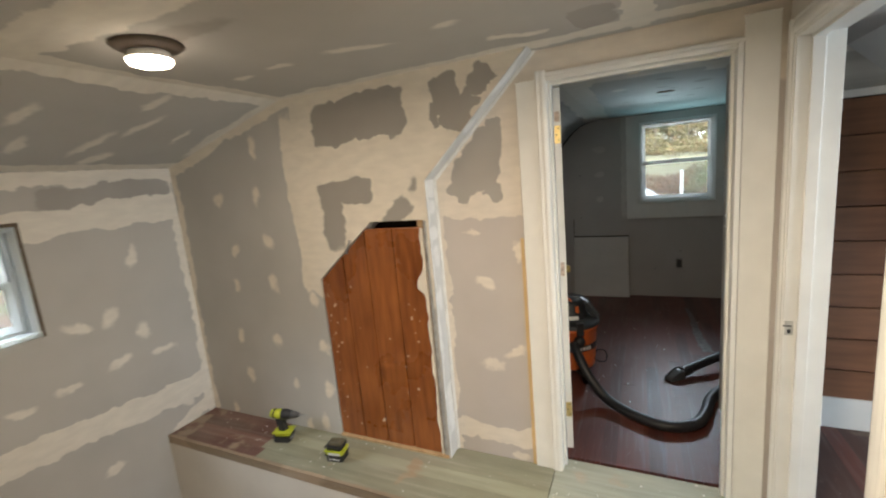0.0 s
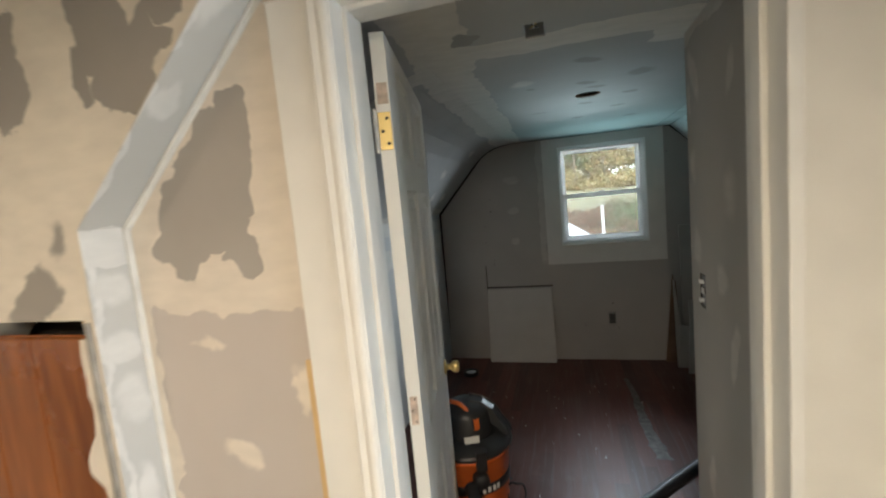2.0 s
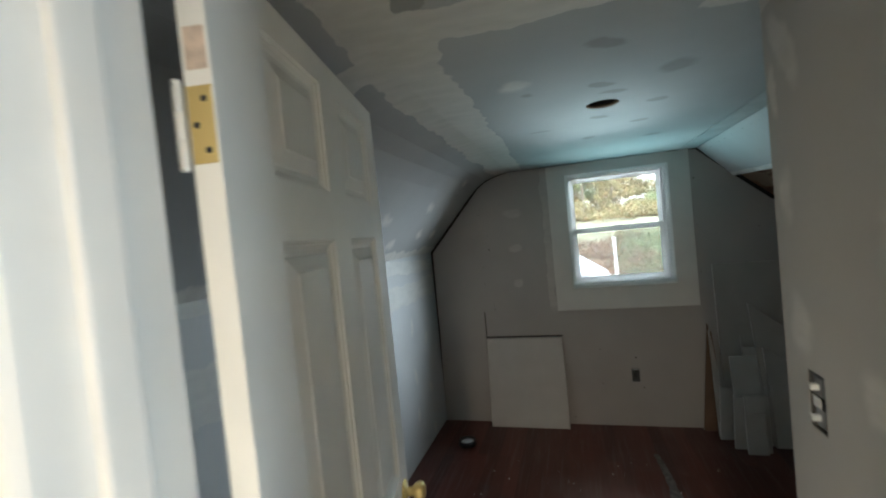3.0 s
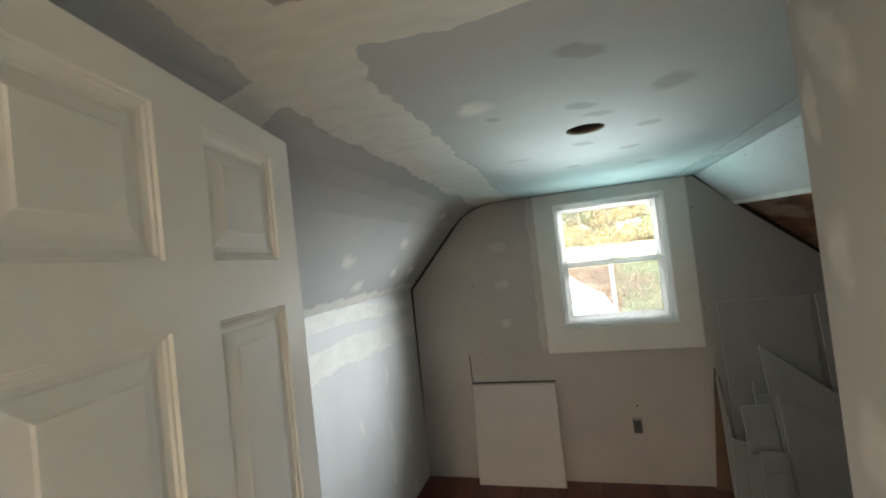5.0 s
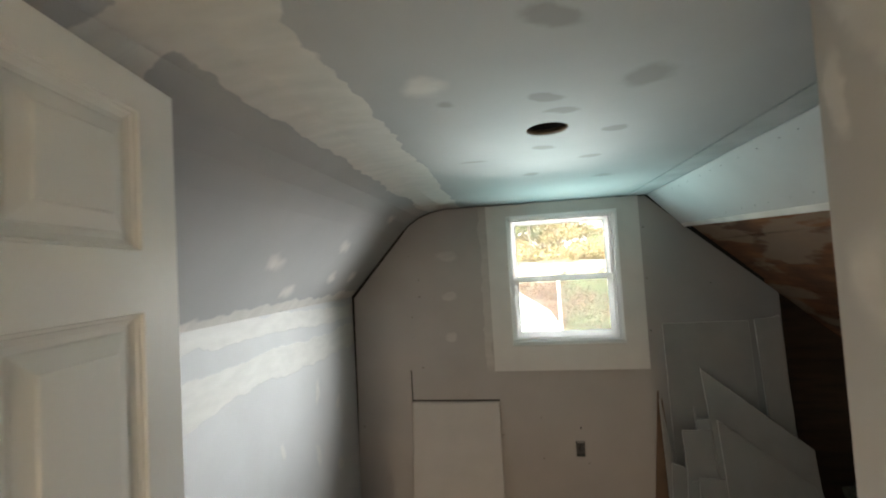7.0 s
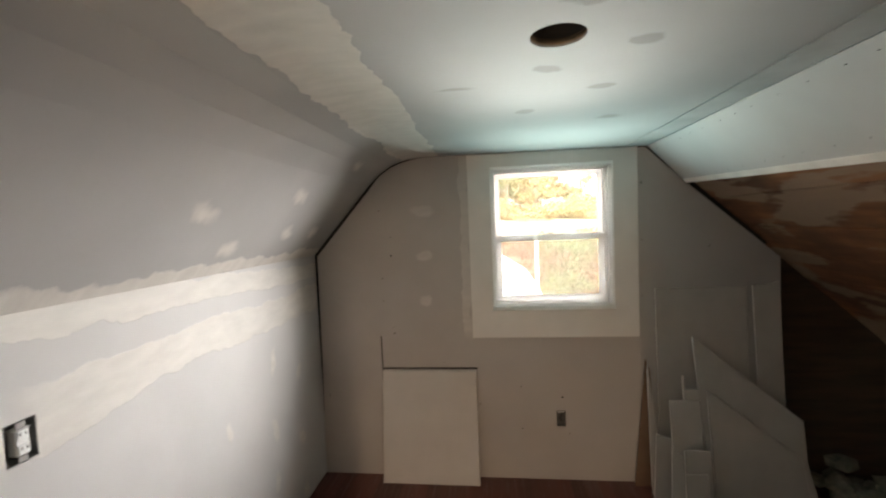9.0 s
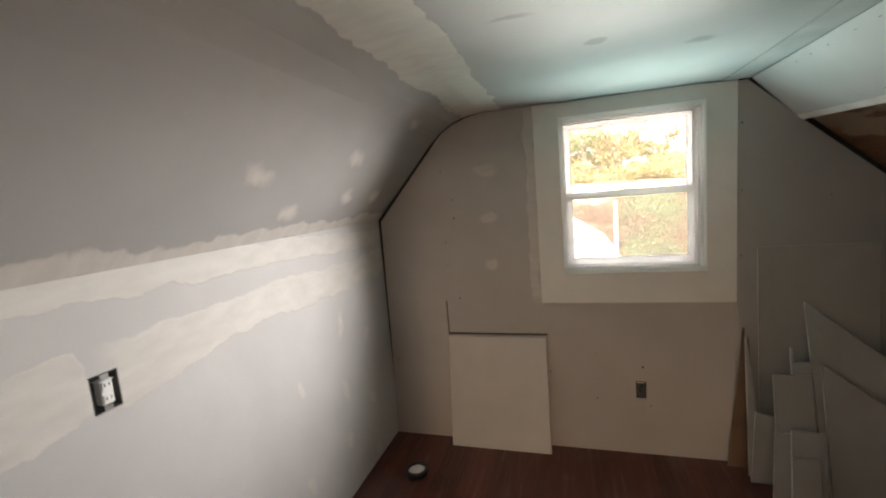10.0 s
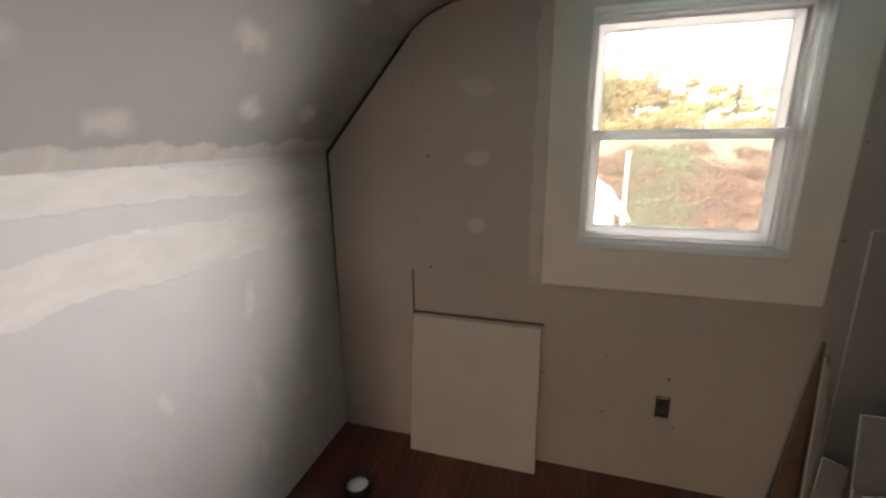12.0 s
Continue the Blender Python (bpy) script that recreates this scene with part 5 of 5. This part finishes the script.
for dx in (-0.03, -0.015, 0.0, 0.015, 0.03):
    part("printed_bar", boxes((dx - 0.005, dx + 0.005, -0.0412, -0.0398, 0.014, 0.022)), LABEL, scr)

# ---- outside ----
GRASS, n, l, p = mat("hillside_brush_ground")
at = n.new("ShaderNodeTexCoord").outputs["Object"]
broad, fine = tex(n, l, "ShaderNodeTexNoise", at, 0.14, 6.0), tex(n, l, "ShaderNodeTexNoise", at, 2.5, 8.0)
f = op(n, l, "ADD", op(n, l, "MULTIPLY", broad.outputs[0], 0.7), op(n, l, "MULTIPLY", fine.outputs[0], 0.3))
l.new(ramp(n, l, f, [(0.34, (0.136, 0.144, 0.064)), (0.44, (0.176, 0.136, 0.064)), (0.50, (0.216, 0.12, 0.068)), (0.56, (0.16, 0.092, 0.06)), (0.66, (0.248, 0.192, 0.096))]), p.inputs["Base Color"])
sep = n.new("ShaderNodeSeparateXYZ")
l.new(at, sep.inputs[0])
edge = n.new("ShaderNodeMapRange")
edge.inputs[1].default_value, edge.inputs[2].default_value = 28.5, 32.5
l.new(op(n, l, "ADD", sep.outputs[1], op(n, l, "MULTIPLY", broad.outputs[0], 5.0)), edge.inputs[0])
was = p.inputs["Base Color"].links[0].from_socket
dry = ramp(n, l, fine.outputs[0], [(0.3, (0.192, 0.172, 0.104)), (0.7, (0.272, 0.248, 0.16))])
l.new(mix(n, l, edge.outputs[0], was, dry), p.inputs["Base Color"])
p.inputs["Roughness"].default_value = 0.95
bump(n, l, p, fine.outputs[0], 0.5, 0.2)


def leafmat(name, stops):
    m, n, l, p = mat(name)
    geo = n.new("ShaderNodeNewGeometry")
    l.new(ramp(n, l, geo.outputs["Random Per Island"], stops), p.inputs["Base Color"])
    p.inputs["Roughness"].default_value = 0.7
    return m


AUTUMN = leafmat("autumn_leaves", [(0.0, (0.12, 0.104, 0.04)), (0.3, (0.224, 0.176, 0.064)), (0.55, (0.224, 0.112, 0.056)), (0.8, (0.112, 0.128, 0.056)), (1.0, (0.272, 0.224, 0.12))])
GREENISH = leafmat("green_leaves", [(0.0, (0.088, 0.128, 0.056)), (0.5, (0.16, 0.184, 0.08)), (1.0, (0.256, 0.232, 0.112))])
BARK = plain("grey_bark", (0.14, 0.11, 0.08), 0.9, vary=0.3)


def rise(x, y):
    s = min(1.0, max(0.0, (y - 15) / 21.0))
    t = min(1.0, max(0.0, (y - 36) / 60.0))
    return -2.9 + 4.25 * (s * s * (3 - 2 * s)) + 1.6 * t + 0.22 * math.sin(x * 0.31 + y * 0.2) * s + 0.16 * math.sin(y * 0.55 + x * 0.13) * s


gx = [-1500, -400, -120, -60] + [-40 + 2.0 * k for k in range(41)] + [60, 120, 400, 1500]
gy = [-1500, -300, -60, -20] + [-10 + 2.0 * k for k in range(46)] + [90, 130, 300, 1500]
verts = [(x, y, rise(x, y)) for y in gy for x in gx]
nx = len(gx)
faces = [(j * nx + i, j * nx + i + 1, (j + 1) * nx + i + 1, (j + 1) * nx + i) for j in range(len(gy) - 1) for i in range(nx - 1)]
me = bpy.data.meshes.new("ground")
me.from_pydata(verts, [], faces)
me.materials.append(GRASS)
for f in me.polygons:
    f.use_smooth = True
tagged(new("ground", me), "brown and green autumn hillside rising behind the house", "ground", kind="structure")


def leaves(rnd, clumps, size, count):
    """Small leaf quads strewn in clumps of (x, y, z, radius, flatness)."""
    vs, fs = [], []
    for x, y, z, r, flat in clumps:
        for _ in range(count):
            d = Vector((rnd.gauss(0, 1), rnd.gauss(0, 1), rnd.gauss(0, 1) * flat)).normalized() * r * rnd.uniform(0.35, 1.05)
            c = Vector((x, y, z)) + Vector((d.x, d.y, d.z * flat))
            a = Vector((rnd.gauss(0, 1), rnd.gauss(0, 1), rnd.gauss(0, 1))).normalized() * size * rnd.uniform(0.5, 1.2)
            b = a.cross(Vector((rnd.gauss(0, 1), rnd.gauss(0, 1), rnd.gauss(0, 1)))).normalized() * size * 0.6
            k = len(vs)
            vs += [c - a, c + b, c + a, c - b]
            fs.append((k, k + 1, k + 2, k + 3))
    me = bpy.data.meshes.new("leaves")
    me.from_pydata([tuple(v) for v in vs], [], fs)
    return me


RUSSET = leafmat("russet_leaves", [(0.0, (0.144, 0.088, 0.052)), (0.35, (0.24, 0.108, 0.056)), (0.6, (0.192, 0.096, 0.064)), (0.8, (0.128, 0.12, 0.06)), (1.0, (0.256, 0.16, 0.08))])
rl = random.Random(11)


def brush(name, count, y0, y1, material, label, a=-0.15, b=0.42, tall=1.0, size=0.055):
    clumps = []
    for _ in range(count):
        y = rl.uniform(y0, y1)
        x = 0.157 + (y - 3) * rl.uniform(a, b)
        r = rl.uniform(0.4, 1.1) * (0.6 + y / 80)
        clumps.append((x, y, rise(x, y) + r * rl.uniform(0.2, 0.3 + 1.6 * (tall - 1)), r, 0.65))
    me = leaves(rl, clumps, size, 380)
    me.materials.append(material)
    tagged(new(name, me), label, "brush", kind="stuff")


brush("low_brush", 200, 17, 30, RUSSET, "tangled russet brush on the lower hillside")
brush("slope_brush", 120, 19, 30, GREENISH, "low green brush on the slope", 0.11, 0.21)
brush("high_brush", 90, 34, 44, AUTUMN, "tangled yellow brush along the top of the bank", -0.15, 0.42, 1.5, 0.08)
brush("thicket", 260, 42, 54, AUTUMN, "tall tangled autumn thicket behind the bank", -0.2, 0.17, 4.3, 0.09)
brush("far_thicket", 90, 46, 58, GREENISH, "lower green thicket behind the bank", 0.13, 0.45, 3.0, 0.09)


def tree(x, y, h, r, material, label, seed):
    rt = random.Random(seed)
    t = empty("tree", pose(x, y, rise(x, y) - 0.1), label, "tree", "trees on the hillside")
    limbs = [tube([(0, 0, 0), (0.1, 0.05, h * 0.35), (0.05, -0.1, h * 0.75)], 0.11, 8)]
    ends = []
    for k in range(7):
        a, z = k * 0.9 + rt.random(), h * rt.uniform(0.3, 0.7)
        e = (r * 0.7 * math.cos(a), r * 0.7 * math.sin(a), z + h * 0.22)
        ends.append(e)
        limbs.append(tube([(0.08, 0, z), (e[0] * 0.5, e[1] * 0.5, z + h * 0.14), e], 0.035, 6))
    part("trunk", joined(*limbs), BARK, t)
    cl = [(e[0], e[1], e[2], r * rt.uniform(0.35, 0.55), 0.8) for e in ends] + [(0, 0, h * 0.85, r * 0.5, 0.9)]
    me = leaves(rt, cl, 0.09, 260)
    me.materials.append(material)
    c = new("crown", me)
    c.parent = t


for x, y, h, r, material, text in (
        (1.3, 41, 3.6, 1.5, GREENISH, "yellow-green bushy tree above the bank"), (2.6, 43, 4.0, 1.6, AUTUMN, "yellow-leaved tree above the bank"),
        (3.6, 40, 3.0, 1.3, AUTUMN, "low autumn tree with russet leaves"), (4.9, 47, 3.6, 1.5, AUTUMN, "thin autumn tree with russet leaves"),
        (0.2, 46, 4.6, 1.8, GREENISH, "yellow-green bushy tree above the bank"), (8.2, 44, 4.0, 1.3, AUTUMN, "single small autumn tree above the bank"),
        (9.3, 42, 2.2, 1.4, GREENISH, "low green bush on the bank"), (7.3, 40, 1.8, 1.1, GREENISH, "low green bush on the bank"),
        (12.5, 46, 3.8, 1.7, AUTUMN, "thin autumn tree with russet leaves"), (-2.4, 44, 4.2, 1.7, AUTUMN, "yellow-leaved tree above the bank"),
        (15.5, 43, 4.0, 1.8, GREENISH, "yellow-green bushy tree above the bank")):
    tree(x, y, h * 1.3, r * 1.25, material, text, int(x * 10 + y))

post = empty("white_post", pose(1.21, 14.0, -2.9), "slim white painted post beside the neighbouring roof", "post")
part("shaft", bevel(boxes((-0.034, 0.034, -0.034, 0.034, 0, 4.05)), 0.01), VINYL, post)
part("cap", bevel(boxes((-0.05, 0.05, -0.05, 0.05, 4.05, 4.09)), 0.015), VINYL, post)

shed = empty("neighbour_shed", pose(0, 0, 0.02), "low white outbuilding with a bright white metal roof", "outbuilding")
bm = bmesh.new()
prism(bm, [(-4.6, -2.9), (1.05, -2.9), (1.05, -0.2), (-1.8, 1.70), (-4.6, -0.17)], "y", 14.25, 19.5)
part("wall", bm, plain("white_board_wall", (0.72, 0.74, 0.75), 0.7, vary=0.05), shed)
bm = bmesh.new()
prism(bm, [(-1.8, 1.74), (1.36, -0.38), (1.36, -0.30), (-1.8, 1.82), (-4.95, -0.30), (-4.95, -0.38)], "y", 14.0, 19.8)
part("roof", bm, plain("white_metal_roof", (0.82, 0.83, 0.84), 0.5, vary=0.04), shed, "white metal roof")

bin_e = empty("red_bin", pose(2.9, 17.0, rise(2.9, 17.0)), "small red plastic bin at the foot of the slope", "bin")
bm = bmesh.new()
prism(bm, [(-0.25, 0), (0.25, 0), (0.32, 0.55), (-0.32, 0.55)], "y", -0.25, 0.25)
part("tub", bevel(bm, 0.04), plain("red_plastic", (0.5, 0.05, 0.06), 0.5), bin_e)

# ---- small marks ----
def speckle(places, r, flat, material, name, parent, label, turn):
    out = bmesh.new()
    rs = random.Random(len(places))
    for q in places:
        b = lathe([(0, flat), (r * 0.7, flat * 0.8), (r, 0)], 8)
        moved(b, Matrix.Translation(q) @ turn @ Matrix.Diagonal((rs.uniform(0.6, 1.6), rs.uniform(0.6, 1.5), rs.uniform(0.7, 1.4), 1)))
        me = bpy.data.meshes.new("t")
        b.to_mesh(me)
        b.free()
        out.from_mesh(me)
        bpy.data.meshes.remove(me)
    o = part(name, out, material, parent, label)
    o["kind"] = "stuff"
    return o


rs = random.Random(3)
spots = [(-0.56 + rs.choice((-0.03, 0.035)), FAR - 0.0002, z) for z in (0.3, 0.62, 0.98, 1.02, 1.2, 1.35, 1.5, 1.62, 1.8)]
spots += [(x, FAR - 0.0002, z) for x, z in ((0.30, 0.62), (0.30, 0.34), (0.03, 0.5), (0.06, 0.06), (0.60, 0.31), (0.56, 0.55), (1.06, 1.9), (1.06, 1.55), (1.06, 1.2), (1.45, 1.5), (-1.0, 0.55), (-0.2, 0.78))]
speckle(spots, 0.0042, 0.001, BLACK, "screw_heads", bpy.data.objects["wall_north"], "small dark drywall screw heads", pose(0, 0, 0, 90, 0, 0))
crumbs = [(rs.uniform(-0.6, 1.0), rs.uniform(2.9, 5.2), 0.0006) for _ in range(45)]
speckle(crumbs, 0.0035, 0.003, GYPSUM, "plaster_crumbs", bpy.data.objects["floor"], "white plaster crumbs on the floor", pose(0, 0, 0))
crumbs = [(rs.uniform(-2.8, -0.95), rs.uniform(1.92, 2.24), 0.0006) for _ in range(40)] + [(rs.uniform(-0.3, 0.5), rs.uniform(1.9, 2.45), 0.0006) for _ in range(25)]
speckle(crumbs, 0.0035, 0.002, GYPSUM, "plaster_crumbs", bpy.data.objects["floor_hall"], "white plaster crumbs on the floor", pose(0, 0, 0))
bm = bmesh.new()
left_e, right_e = [], []
for k in range(34):
    f = k / 33
    cx, cy = 0.585 + 0.06 * f + 0.01 * math.sin(7 * f), 5.30 - 1.15 * f
    wd = (0.016 + 0.032 * f) * rs.uniform(0.75, 1.25)
    left_e.append(bm.verts.new((cx - wd, cy, 0.0011))), right_e.append(bm.verts.new((cx + wd, cy, 0.0011)))
for k in range(33):
    bm.faces.new((left_e[k], right_e[k], right_e[k + 1], left_e[k + 1]))
part("plaster_smear", bm, plain("dried_plaster_smear", (0.135, 0.12, 0.118), 0.5, vary=0.5, scale=30), bpy.data.objects["floor"], "pale dried plaster smear across the boards")

# ---- floor boards, piece by piece ----
floor_ob = bpy.data.objects["floor"]
rb = random.Random(21)


def board(parent, x0, x1, y0, y1, material, gap=0.0012):
    bm = boxes((x0 + gap, x1 - gap, y0 + gap, y1 - gap, -0.02, rb.uniform(-0.0008, 0.0004)))
    part("floor_board", bevel(bm, 0.0015, 1), material, parent)


x = LEFT - 0.01
while x < 2.5:
    w, y = 0.083, 2.475
    while y < 5.78:
        e = min(5.80, y + rb.uniform(0.9, 2.6))
        if 5.80 - e < 0.4:
            e = 5.80
        board(floor_ob, x, x + w, y, e, FLOOR_RED)
        y = e
    x += w
hall_floor = bpy.data.objects["floor_hall"]
y = 1.885
for k in range(4):
    w = 0.0925
    bx = -2.12 + rb.uniform(-0.03, 0.03)
    board(hall_floor, HX, bx, y, y + w, FLOOR_MAROON)
    board(hall_floor, bx, -0.30, y, y + w, FLOOR_GREEN)
    y += w
board(hall_floor, -0.93, -0.30, 2.255, 2.37, FLOOR_GREEN)
PALEGREEN = worn_floor("pale_green_floor_paint", (0.36, 0.37, 0.29), (0.42, 0.36, 0.26), (0.55, 0.54, 0.48), 0.5, 0.6, "x")
y = -1.1
while y < 2.45:
    board(hall_floor, -0.435 if y < 1.88 else -0.295, 0.665, y, min(y + 0.148, 2.475), PALEGREEN)
    y += 0.148
board(hall_floor, -0.455, -0.435, -1.1, 1.885, FLOOR_MAROON)
structure("landing_edge", bevel(boxes((HX, -0.45, 1.868, 1.884, -0.06, 0.002)), 0.004), worn_floor("worn_brown_edge", (0.20, 0.15, 0.10), (0.34, 0.25, 0.17), (0.46, 0.41, 0.34), 0.5, 0.52, "x"), "worn wooden edge of the landing over the stairs", "trim")
